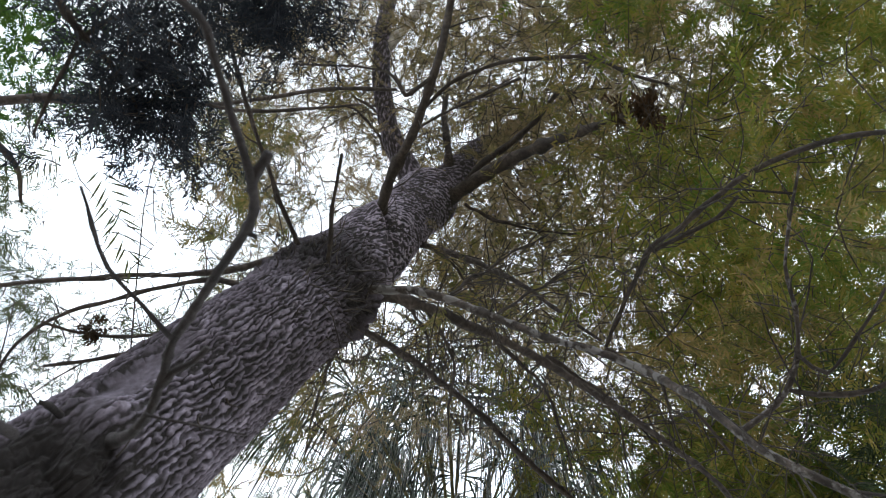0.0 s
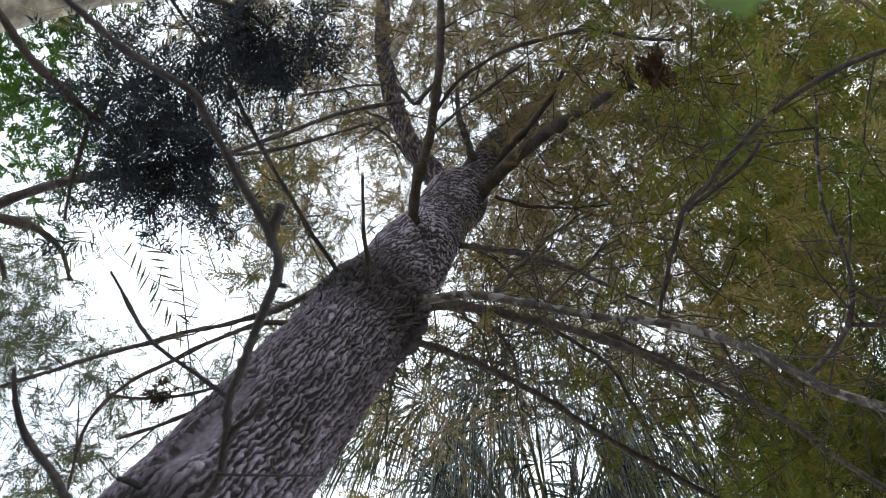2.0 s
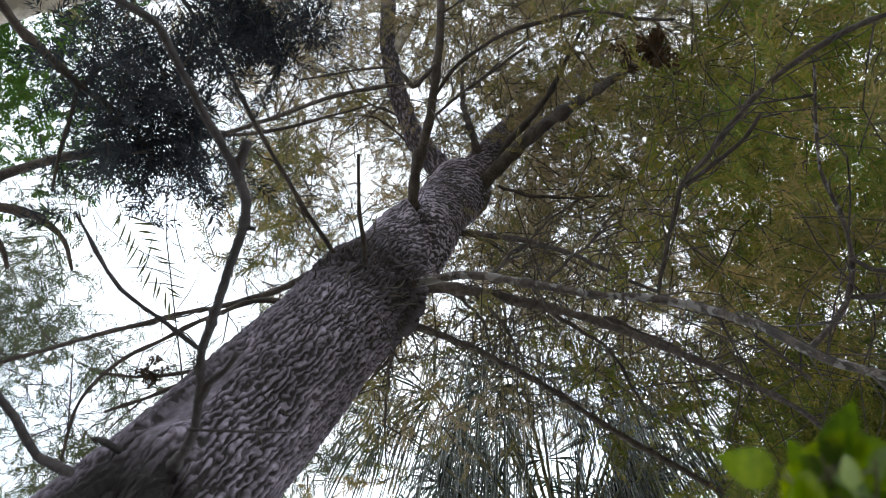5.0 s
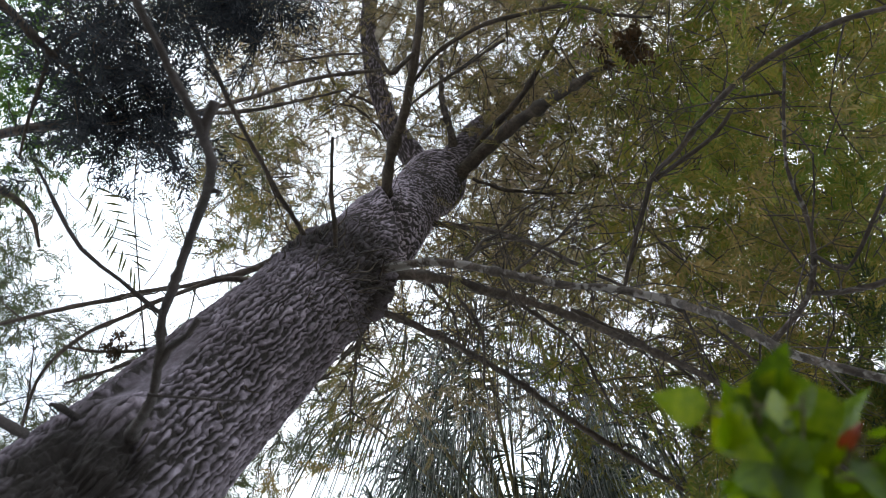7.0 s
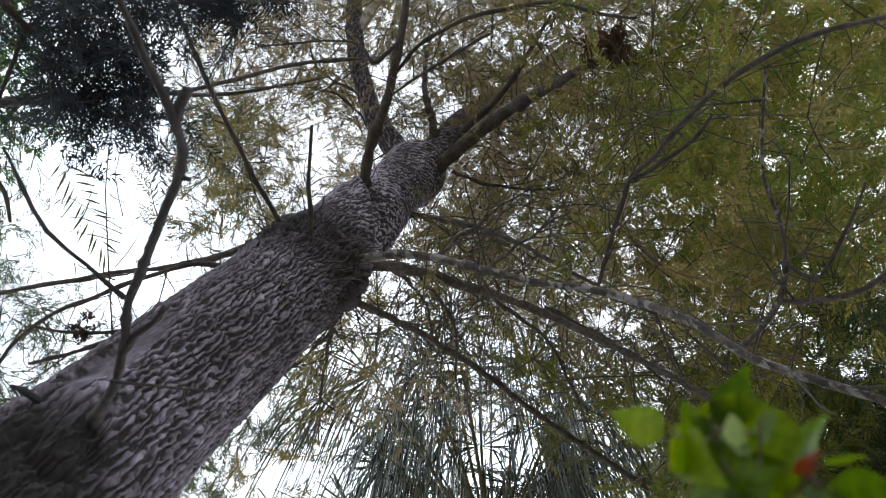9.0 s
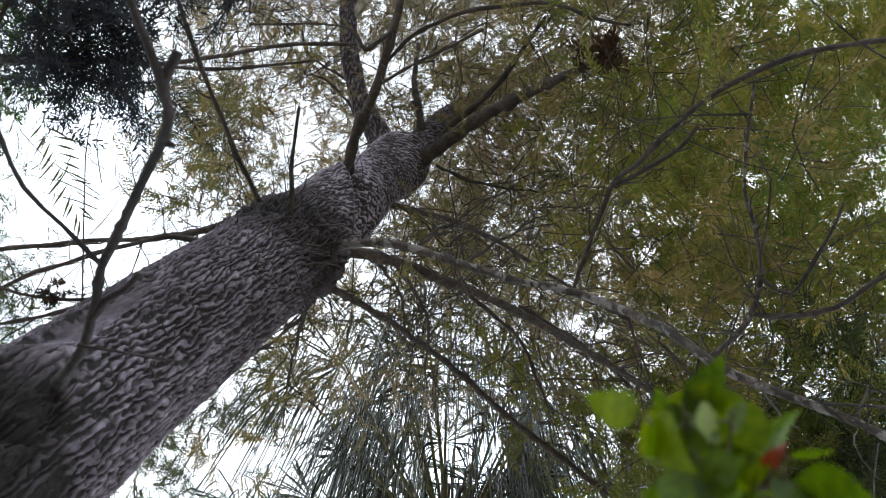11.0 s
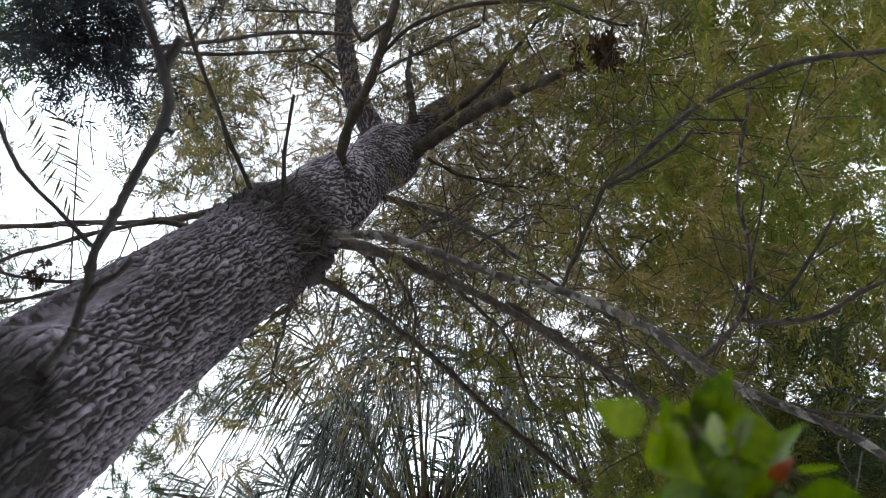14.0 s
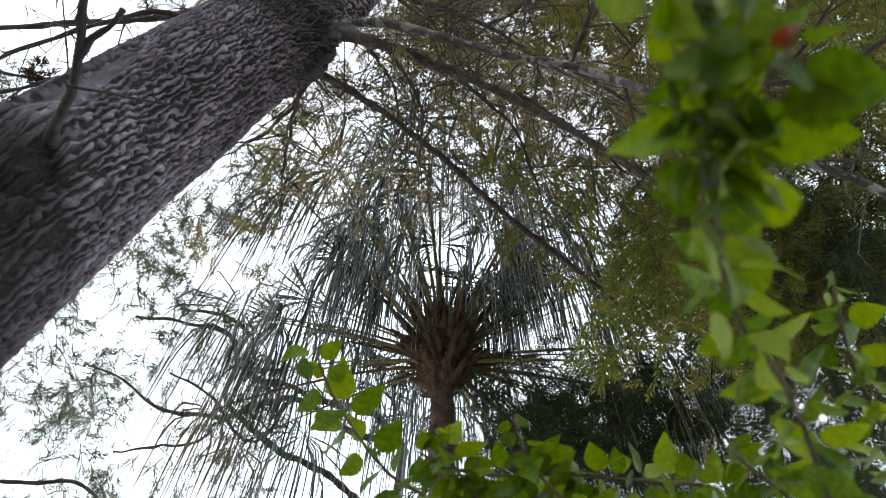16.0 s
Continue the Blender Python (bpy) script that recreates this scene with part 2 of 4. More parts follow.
def tube(points, sides=8, step=0.04, rough=0.12, wobble=0.0, seed=1):
    """Vertices and quads of a tapered, slightly knobbly tube along a path."""
    r = np.random.RandomState(seed)
    q = smooth_path(points, step)
    n = len(q)
    c, rad = q[:, :3].copy(), np.maximum(q[:, 3], 0.0008)
    if wobble:
        w = r.normal(size=(n, 3))
        for _ in range(2):
            w[1:-1] = (w[:-2] + w[1:-1] * 2 + w[2:]) / 4
        w[0] = w[-1] = 0
        c += w * wobble
    d = np.gradient(c, axis=0)
    d /= np.linalg.norm(d, axis=1)[:, None] + 1e-9
    u = np.cross(d[0], (0.3, 0.5, 0.81))
    verts = np.empty((n, sides, 3))
    ang = np.arange(sides) * 2 * np.pi / sides
    bumps = 1 + rough * r.normal(size=(n, sides)) * 0.8 + rough * np.repeat(r.normal(size=(n, 1)), sides, 1) * 0.8 + 0.35 * (rough > 0.05) * np.repeat((r.rand(n, 1) < 0.06), sides, 1)
    for i in range(n):
        u = u - d[i] * (u @ d[i])
        u /= np.linalg.norm(u) + 1e-9
        v = np.cross(d[i], u)
        verts[i] = c[i] + (rad[i] * bumps[i])[:, None] * (np.cos(ang)[:, None] * u + np.sin(ang)[:, None] * v)
    idx = np.arange(n * sides).reshape(n, sides)
    nxt = np.roll(idx, -1, axis=1)
    f = np.stack([idx[:-1], nxt[:-1], nxt[1:], idx[1:]], axis=-1).reshape(-1, 4)
    verts = verts.reshape(-1, 3)
    # closed tip and foot
    verts = np.vstack([verts, c[:1], c[-1:]])
    a, b = len(verts) - 2, len(verts) - 1
    caps = [(idx[0, k], idx[0, k - 1], a, a) for k in range(sides)] + [(idx[-1, k - 1], idx[-1, k], b, b) for k in range(sides)]
    caps = np.array(caps)
    caps[:, 3] = caps[:, 2]
    return verts, f, caps[:, :3]


def bark_limb(parent, points, ridges, label=""):
    """A thick limb with the trunk's fissured bark."""
    q = smooth_path(points, 0.02)
    n, sides = len(q), 84
    c, rad = q[:, :3], q[:, 3]
    run = np.concatenate([[0], np.cumsum(np.linalg.norm(np.diff(c, axis=0), axis=1))])
    th = np.arange(sides) * 2 * np.pi / sides
    T, S = np.meshgrid(th, run + ridges * 1.37)
    h = bark_height(T, S, ridges, 11.0, 0.32, 4.0, 0.7)
    R = rad[:, None] + 0.011 * (h - 0.6) + 0.010 * value_noise(T * 5 / (2 * np.pi), S * 4, 61 + ridges, 5) + 0.003 * value_noise(T * 30 / (2 * np.pi), S * 40, 62, 30)
    d = np.gradient(c, axis=0)
    d /= np.linalg.norm(d, axis=1)[:, None] + 1e-9
    u = np.cross(d, (0.9, 0.3, 0.1))
    u /= np.linalg.norm(u, axis=1)[:, None] + 1e-9
    w = np.cross(d, u)
    v = c[:, None] + R[..., None] * (np.cos(T)[..., None] * u[:, None] + np.sin(T)[..., None] * w[:, None])
    i = np.arange(n * sides).reshape(n, sides)
    j = np.roll(i, -1, 1)
    f = np.stack([i[:-1], j[:-1], j[1:], i[1:]], -1).reshape(-1, 4)
    # limb fissures darkened in colour like the trunk's, groove shade included
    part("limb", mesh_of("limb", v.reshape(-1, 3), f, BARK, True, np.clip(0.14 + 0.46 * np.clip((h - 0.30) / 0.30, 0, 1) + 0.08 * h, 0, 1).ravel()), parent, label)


def joined(pieces):
    """Several (verts, faces) with equal corner counts as one."""
    vs, fs, k = [], [], 0
    for v, f in pieces:
        vs.append(v)
        fs.append(np.asarray(f) + k)
        k += len(v)
    return np.vstack(vs), np.vstack(fs)


def triangles(f):
    f = np.asarray(f)
    return np.vstack([f[:, [0, 1, 2]], f[:, [0, 2, 3]]]) if f.shape[1] == 4 else f


def tube_mesh(name, points, mat, sides=8, step=0.04, rough=0.12, wobble=0.0, seed=1):
    v, f, caps = tube(points, sides, step, rough, wobble, seed)
    return mesh_of(name, v, np.vstack([triangles(f), caps]), mat)


branch_seed = [10]


side_twigs = {}


def branch(parent, points, mat, name="branch", sides=9, step=0.04, rough=0.12, wobble=0.0, label="", sprout=0.0):
    """A branch; sprout: how many fine side twigs it bears to a metre."""
    branch_seed[0] += 1
    if sprout:
        r = np.random.RandomState(branch_seed[0])
        q = smooth_path(points, 0.02)[:, :3]
        for _ in range(int(sprout * len(q) * 0.02)):
            i = r.randint(2, len(q) - 1)
            d = q[i] - q[i - 1]
            d = d / (np.linalg.norm(d) + 1e-9) * 0.6 + r.normal(size=3) * 0.7
            d /= np.linalg.norm(d)
            ln = 0.05 + 0.55 * r.rand() ** 2
            side_twigs.setdefault(parent.name, []).append((q[i], d, ln, r.uniform(0.002, 0.0045)))
            for _ in range(int(ln * 9)):
                u = r.uniform(0.2, 0.9)
                side_twigs[parent.name].append((q[i] + d * ln * u, d * 0.5 + r.normal(size=3) * 0.6, ln * r.uniform(0.3, 0.7), 0.0022))
    return part(name, tube_mesh(name, points, mat, sides, step, rough, wobble, branch_seed[0]), parent, label)


def spray_template(r, length, leaflets, leaf_len, leaf_wid, droop, spread=60, corners=4):
    """A feathery leaf along +x: a thin midrib with narrow leaflets to both sides."""
    vs, fs = [], []

    def blade(o, d, ln, wd):
        d = d / np.linalg.norm(d)
        side = np.cross(d, (0, 0, 1.0)) + r.normal(size=3) * 0.35
        side /= np.linalg.norm(side) + 1e-9
        k = len(vs)
        bend = np.array((0, 0, -droop * ln))
        if corners == 3:
            vs.extend([o - side * wd * 0.2, o + d * ln * 0.4 + side * wd * 0.8 + bend * 0.2, o + d * ln + bend])
            fs.append((k, k + 1, k + 2))
            return
        vs.extend([o, o + d * ln * 0.45 + side * wd * 0.5 + bend * 0.2, o + d * ln + bend, o + d * ln * 0.45 - side * wd * 0.5 + bend * 0.2])
        fs.append((k, k + 1, k + 2, k + 3))

    for i in range(leaflets):
        u = (i + 0.6) / leaflets
        o = np.array((u * length, 0, -droop * length * u * u))
        a = radians(spread + r.uniform(-18, 14) - 25 * u) * (1 if i % 2 else -1)
        blade(o, np.array((math.cos(a), math.sin(a), r.uniform(-0.3, 0.2))), leaf_len * (1 - 0.5 * abs(u - 0.4)) * r.uniform(0.8, 1.2), leaf_wid)
    blade(np.zeros(3), np.array((1, 0, -droop)), length, 0.0016)
    return np.array(vs), np.array(fs)


def placed(templates, r, pos, dirs, scales):
    """Copies of leaf templates, each with +x along its direction, as one vertex and face array."""
    vs, fs, k = [], [], 0
    which = r.randint(0, len(templates), len(pos))
    for w, (tv, tf) in enumerate(templates):
        sel = which == w
        n = int(sel.sum())
        if not n:
            continue
        x = dirs[sel] / (np.linalg.norm(dirs[sel], axis=1)[:, None] + 1e-9)
        y = np.cross(np.array((0, 0, 1.0)) + r.normal(size=(n, 3)) * 0.5, x)
        y /= np.linalg.norm(y, axis=1)[:, None] + 1e-9
        z = np.cross(x, y)
        m = np.stack([x, y, z], axis=2) * scales[sel][:, None, None]
        v = np.einsum("nij,vj->nvi", m, tv) + pos[sel][:, None, :]
        f = tf[None] + (np.arange(n) * len(tv))[:, None, None] + k
        vs.append(v.reshape(-1, 3))
        fs.append(f.reshape(-1, tf.shape[1]))
        k += n * len(tv)
    return np.vstack(vs), np.vstack(fs)


def crown(parent, clumps, leaf_mat, twig_mat, templates, seed, per_twig=7, size=1.0, hang=0.0, label="", twig_r=0.003):
    """Clumps (x, y, z, radius, leaves) of twigs that carry leaves: one mesh of leaves and one of twigs."""
    r = np.random.RandomState(seed)
    pos, dirs, twigs = [], [], []
    for x, y, z, rad, n in clumps:
        c = np.array((x, y, z))
        for _ in range(max(1, int(n / per_twig))):
            d = r.normal(size=3)
            d[2] -= hang
            d /= np.linalg.norm(d)
            s = c + r.normal(size=3) * rad * 0.38
            ln = rad * r.uniform(0.5, 1.1)
            bend = r.normal(size=3) * 0.25 * ln + np.array((0, 0, -hang * 0.3 * ln))
            us = np.linspace(0, 1, 4)[:, None]
            path = s + d * ln * us + bend * us * us
            rr = np.linspace(twig_r, twig_r * 0.35, 4)
            twigs.append((path, rr))
            for u in r.uniform(0.15, 1.0, per_twig):
                pos.append(s + d * ln * u + bend * u * u)
                dirs.append(d + 2 * u * bend / ln + r.normal(size=3) * 0.65)
    pos, dirs = np.array(pos), np.array(dirs)
    v, f = placed(templates, r, pos, dirs, size * r.uniform(0.7, 1.25, len(pos)))
    part("crown", mesh_of("crown", v, f, leaf_mat, False), parent, label, "stuff")
    # twigs: three-sided thin tubes
    tv, tf, k = [], [], 0
    ring = np.arange(4 * 3).reshape(4, 3)
    nx = np.roll(ring, -1, 1)
    quads = np.stack([ring[:-1], nx[:-1], nx[1:], ring[1:]], -1).reshape(-1, 4)
    for path, rr in twigs:
        d = path[-1] - path[0]
        u = np.cross(d, (0.2, 0.4, 0.9))
        u /= np.linalg.norm(u) + 1e-9
        w = np.cross(d, u)
        w /= np.linalg.norm(w) + 1e-9
        for p, q in zip(path, rr):
            tv.extend([p + u * q, p + (w * 0.87 - u * 0.5) * q, p + (-w * 0.87 - u * 0.5) * q])
        tf.append(quads + k)
        k += 12
    part("fine_twig", mesh_of("fine_twig", np.array(tv), np.vstack(tf), twig_mat), parent, "fine dark twigs", "stuff")


def grow_side_twigs(parent, mat, seed):
    """The side twigs that a thing's branches sprouted, as one mesh of thin crooked tubes."""
    r = np.random.RandomState(seed)
    pieces = []
    for o, d, ln, q in side_twigs.get(parent.name, []):
        k = r.normal(size=3) * ln * 0.2
        v, f, caps = tube([(*o, q), (*(o + d * ln * 0.5 + k), q * 0.75), (*(o + d * ln + k * 0.5 - np.array((0, 0, 0.08 * ln))), q * 0.4)], 3, max(0.07, ln / 3), 0.1, 0.004, r.randint(9999))
        pieces.append((v, np.vstack([triangles(f), caps])))
    v, f = joined(pieces)
    part("fine_twig", mesh_of("fine_twig", v, f, mat), parent, "thin bare side twigs", "stuff")


rs = np.random.RandomState(7)
PLUME = [spray_template(rs, 0.15, 20, 0.040, 0.0112, 0.25) for _ in range(6)]
FEATHER = [spray_template(rs, 0.14, 20, 0.034, 0.0085, 0.25, 60, 3) for _ in range(6)]
NEEDLE = [spray_template(rs, 0.13, 15, 0.048, 0.006, 0.15, 52, 3) for _ in range(4)]
LANCE = [spray_template(rs, 0.20, 11, 0.075, 0.012, 0.5, 45, 3) for _ in range(4)]
STAR = [spray_template(rs, 0.12, 13, 0.050, 0.0072, 0.1, 58, 3) for _ in range(4)]
BROADL = [spray_template(rs, 0.20, 11, 0.085, 0.040, 0.4, 55) for _ in range(4)]

# ---- ground ----
gx = np.linspace(-1, 1, 81)
gx = np.sign(gx) * np.abs(gx) ** 3 * 900
X, Y = np.meshgrid(gx, gx)
Z = 0.05 * np.sin(X * 0.9) * np.cos(Y * 0.7)
gi = np.arange(81 * 81).reshape(81, 81)
gf = np.stack([gi[:-1, :-1], gi[:-1, 1:], gi[1:, 1:], gi[1:, :-1]], -1).reshape(-1, 4)
tagged(new("ground", mesh_of("ground", np.stack([X, Y, Z], -1).reshape(-1, 3), gf, SOIL)), "leaf-littered soil with patches of grass, pale to bounce light up", "ground", "", "structure")


# ---- the ridge-barked tree ----
def trunk_axis(z):
    u = (np.asarray(z) - 5) / 2
    return -0.685 + 0.307 * u - 0.031 * u * u, 0.962 - 0.130 * u + 0.024 * u * u


def trunk_radius(z):
    z = np.asarray(z, dtype=float)
    u = (z - 5) / 2
    flare = 0.25 * np.exp(-z / 0.45)
    knot = 0.030 * np.exp(-((z - 5.15) / 0.33) ** 2) + 0.05 * np.exp(-((z - 7.75) / 0.45) ** 2) + 0.012 * np.exp(-((z - 6.05) / 0.2) ** 2)
    dome = np.sqrt(np.clip(1 - (np.clip(z - 7.55, 0, 1) / 0.72) ** 2, 0.001, 1))
    return (0.219 - 0.025 * u + 0.006 * u * u + flare + knot) * dome


def trunk_mesh():
    zs = np.concatenate([np.linspace(0, 2.7, 50, endpoint=False), np.linspace(2.7, 5.4, 560, endpoint=False), np.linspace(5.4, 8.26, 330)])
    th = np.radians(np.concatenate([np.linspace(-120, 45, 380, endpoint=False), np.linspace(45, 240, 44, endpoint=False)]))
    n = len(th)
    T, Zg = np.meshgrid(th, zs)
    upper = 1 / (1 + np.exp((5.42 - Zg) * 12))
    h = bark_height(T, Zg) * (1 - upper) + bark_height(T, Zg, 23, 13.0, 0.32, 6.0, 1.0) * upper
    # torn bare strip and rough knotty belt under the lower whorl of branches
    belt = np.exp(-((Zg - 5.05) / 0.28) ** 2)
    tangle = np.abs(value_noise(T * 14 / (2 * np.pi) * 3, Zg * 26, 21, 42)) + 0.5 * np.abs(value_noise(T * 45 / (2 * np.pi) * 2, Zg * 60, 22, 90))
    h = h * (1 - 0.75 * belt) + tangle * 0.9 * belt
    amp = 0.0130 + 0.022 * belt - 0.001 * upper
    fine = 0.0026 * value_noise(T * 150 / (2 * np.pi), Zg * 45, 31, 150) + 0.0022 * value_noise(T * 75 / (2 * np.pi), Zg * 110, 32, 75)
    lump = 0.010 * value_noise(T * 5 / (2 * np.pi), Zg * 1.6, 33, 5) + 0.003 * value_noise(T * 11 / (2 * np.pi), Zg * 4.5, 34, 11)
    deg = np.degrees((T + np.pi) % (2 * np.pi) - np.pi)
    # burl at the foot of the near branch, wet and with its pit shade painted in, a bare healed strip beside it, and the
    # collar seam higher up
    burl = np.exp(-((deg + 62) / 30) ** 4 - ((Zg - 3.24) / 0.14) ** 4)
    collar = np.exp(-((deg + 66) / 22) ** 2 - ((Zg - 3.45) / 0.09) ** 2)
    # dimness low on the trunk, painted into its tone
    low_shade = 1 / (1 + np.exp((Zg - 3.38 + 0.004 * np.abs(deg + 50) + 0.10 * value_noise(T * 8 / (2 * np.pi), Zg * 5, 35, 8)) * 26))
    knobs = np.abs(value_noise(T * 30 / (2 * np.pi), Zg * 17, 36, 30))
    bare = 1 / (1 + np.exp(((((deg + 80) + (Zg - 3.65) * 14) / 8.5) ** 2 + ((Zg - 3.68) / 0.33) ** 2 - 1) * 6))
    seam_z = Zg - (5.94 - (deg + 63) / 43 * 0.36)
    # the groove also gets its crease shade painted into the tone
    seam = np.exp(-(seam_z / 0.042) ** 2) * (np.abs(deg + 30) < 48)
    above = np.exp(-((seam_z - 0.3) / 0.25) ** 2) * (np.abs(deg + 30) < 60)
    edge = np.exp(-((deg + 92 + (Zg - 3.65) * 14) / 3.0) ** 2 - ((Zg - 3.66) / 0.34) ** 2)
    h = h * (1 - bare) + 0.52 * bare
    fine = fine * (1 - 0.8 * bare) * (1 - 0.75 * upper)
    R = trunk_radius(Zg) + amp * (h - 0.6) + fine + lump + 0.045 * collar + burl * (0.05 * knobs - 0.035) - 0.05 * seam + 0.034 * np.exp(-((seam_z + 0.10) / 0.10) ** 2) * (np.abs(deg + 30) < 60) - 0.01 * bare + 0.02 * edge
    ax, ay = trunk_axis(Zg)
    v = np.stack([ax + R * np.cos(T), ay + R * np.sin(T), Zg], -1).reshape(-1, 3)
    i = np.arange(len(zs) * n).reshape(len(zs), n)
    j = np.roll(i, -1, 1)
    f = np.stack([i[:-1], j[:-1], j[1:], i[1:]], -1).reshape(-1, 4)
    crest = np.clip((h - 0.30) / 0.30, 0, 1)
    # fissure colour and groove shade both go in here, pale on the crests
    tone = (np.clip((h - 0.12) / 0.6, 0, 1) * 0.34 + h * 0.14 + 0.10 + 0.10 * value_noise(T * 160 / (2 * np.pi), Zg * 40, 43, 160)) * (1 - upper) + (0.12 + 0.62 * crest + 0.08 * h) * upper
    tone = tone * (1 - 0.68 * belt) * (1 - 0.82 * burl) * (1 - 0.74 * low_shade) * (1 - 0.9 * seam) * (1 - 0.6 * edge) * (1 + 0.2 * above)
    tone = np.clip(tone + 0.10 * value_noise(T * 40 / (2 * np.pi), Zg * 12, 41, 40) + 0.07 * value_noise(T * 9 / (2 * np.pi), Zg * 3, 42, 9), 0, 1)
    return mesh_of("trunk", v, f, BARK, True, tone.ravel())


tree = thing("tree", (-1.68, 1.42, 0.0), "tall tree with twisting ridged grey-brown bark and feathery leaves", "tree")
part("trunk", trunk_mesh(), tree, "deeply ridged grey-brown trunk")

# fork: two leaders and two dark limbs
bark_limb(tree, [(-0.352, 0.931, 7.528, 0.1100), (-0.414, 0.770, 7.950, 0.1102), (-0.543, 0.610, 8.159, 0.0989), (-0.704, 0.365, 8.463, 0.0842), (-0.817, 0.022, 8.762, 0.0798), (-0.880, -0.294, 9.151, 0.0758), (-0.913, -0.610, 9.634, 0.0672), (-0.891, -1.195, 10.384, 0.0640)], 13)
branch(tree, [(-0.867, -0.246, 9.104, 0.0502), (-0.776, -0.412, 9.359, 0.0518), (-0.712, -0.573, 9.758, 0.0499), (-0.619, -0.806, 10.250, 0.0481), (-0.577, -1.216, 11.014, 0.0472)], PALE, "limb", 12, 0.05, 0.05, label="pale bare upper limb", sprout=18)
bark_limb(tree, [(-0.330, 0.951, 7.627, 0.1424), (-0.235, 0.818, 8.256, 0.1487), (-0.120, 0.691, 8.777, 0.1237), (-0.002, 0.575, 9.390, 0.0993), (0.264, 0.463, 10.296, 0.0866), (0.721, 0.268, 11.483, 0.0765), (1.389, -0.112, 12.930, 0.0692)], 18)
branch(tree, [(-0.300, 0.958, 7.324, 0.0516), (-0.150, 0.785, 7.507, 0.0562), (0.046, 0.625, 7.478, 0.0492), (0.194, 0.505, 7.387, 0.0452), (0.328, 0.401, 7.189, 0.0405), (0.500, 0.297, 6.983, 0.0361), (0.619, 0.222, 6.773, 0.0290), (0.897, 0.062, 6.333, 0.0188)], TWIG, "limb", 12, 0.05, 0.08, sprout=18)
branch(tree, [(-0.038, 0.658, 7.676, 0.0203), (0.085, 0.505, 7.590, 0.0267), (0.258, 0.354, 7.496, 0.0230), (0.403, 0.188, 7.396, 0.0194), (0.485, 0.053, 7.293, 0.0159), (0.639, -0.203, 7.074, 0.0092)], TWIG, "limb", 10, 0.05, 0.08, sprout=18)
branch(tree, [(-0.194, 0.697, 8.473, 0.0344), (-0.198, 0.599, 8.482, 0.0344), (-0.238, 0.425, 8.694, 0.0315), (-0.284, 0.240, 9.001, 0.0246), (-0.275, -0.078, 9.505, 0.0175)], BRANCH, "limb", 10, 0.05, sprout=18)
# dark upright stem in front of the fork
branch(tree, [(-0.518, 0.774, 6.166, 0.0286), (-0.487, 0.709, 6.047, 0.0303), (-0.427, 0.474, 6.013, 0.0274), (-0.328, 0.253, 5.990, 0.0246), (-0.237, -0.059, 6.003, 0.0221), (-0.201, -0.265, 6.097, 0.0201), (-0.187, -0.409, 6.188, 0.0206), (-0.160, -0.775, 6.345, 0.0161)], TWIG, "stem", 10, 0.04, 0.08, sprout=18)
branch(tree, [(-0.292, 0.138, 5.997, 0.0098), (-0.138, -0.028, 6.008, 0.0098), (-0.010, -0.094, 6.010, 0.0098), (0.203, -0.163, 5.955, 0.0097), (0.540, -0.194, 5.877, 0.0096), (0.731, -0.120, 5.751, 0.0094), (0.899, -0.085, 5.619, 0.0069)], TWIG, wobble=0.004, sprout=18)
branch(tree, [(-0.323, 0.236, 5.991, 0.0074), (-0.201, 0.156, 6.103, 0.0075), (-0.036, 0.064, 6.210, 0.0077), (0.234, -0.076, 6.306, 0.0066)], TWIG, wobble=0.004, sprout=18)
branch(tree, [(-0.237, -0.059, 6.003, 0.0098), (-0.317, 0.020, 5.897, 0.0120), (-0.370, 0.056, 5.842, 0.0119), (-0.438, -0.034, 5.886, 0.0072), (-0.576, -0.070, 5.970, 0.0061), (-1.000, -0.062, 6.096, 0.0051)], TWIG, wobble=0.003, sprout=18)
# shoots from the knotty belt
branch(tree, [(-0.580, 0.761, 4.980, 0.0099), (-0.570, 0.639, 4.986, 0.0098), (-0.576, 0.519, 5.006, 0.0089), (-0.566, 0.425, 5.020, 0.0079), (-0.552, 0.305, 5.056, 0.0069)], TWIG, "shoot", wobble=0.004, sprout=18)
branch(tree, [(-0.716, 0.768, 5.088, 0.0123), (-0.729, 0.695, 5.048, 0.0111), (-0.835, 0.400, 4.968, 0.0098), (-0.932, 0.056, 4.863, 0.0086), (-0.966, -0.163, 4.747, 0.0074), (-1.057, -0.441, 4.587, 0.0063), (-1.116, -0.602, 4.539, 0.0054)], TWIG, "shoot", wobble=0.004, sprout=18)
branch(tree, [(-0.645, 0.755, 4.896, 0.0078), (-0.619, 0.794, 4.756, 0.0056), (-0.565, 0.874, 4.682, 0.0046)], TWIG, "shoot", wobble=0.003, sprout=18)
branch(tree, [(-0.619, 0.741, 4.840, 0.0057), (-0.626, 0.799, 4.723, 0.0046), (-0.573, 0.858, 4.648, 0.0036)], TWIG, "shoot", wobble=0.003, sprout=18)
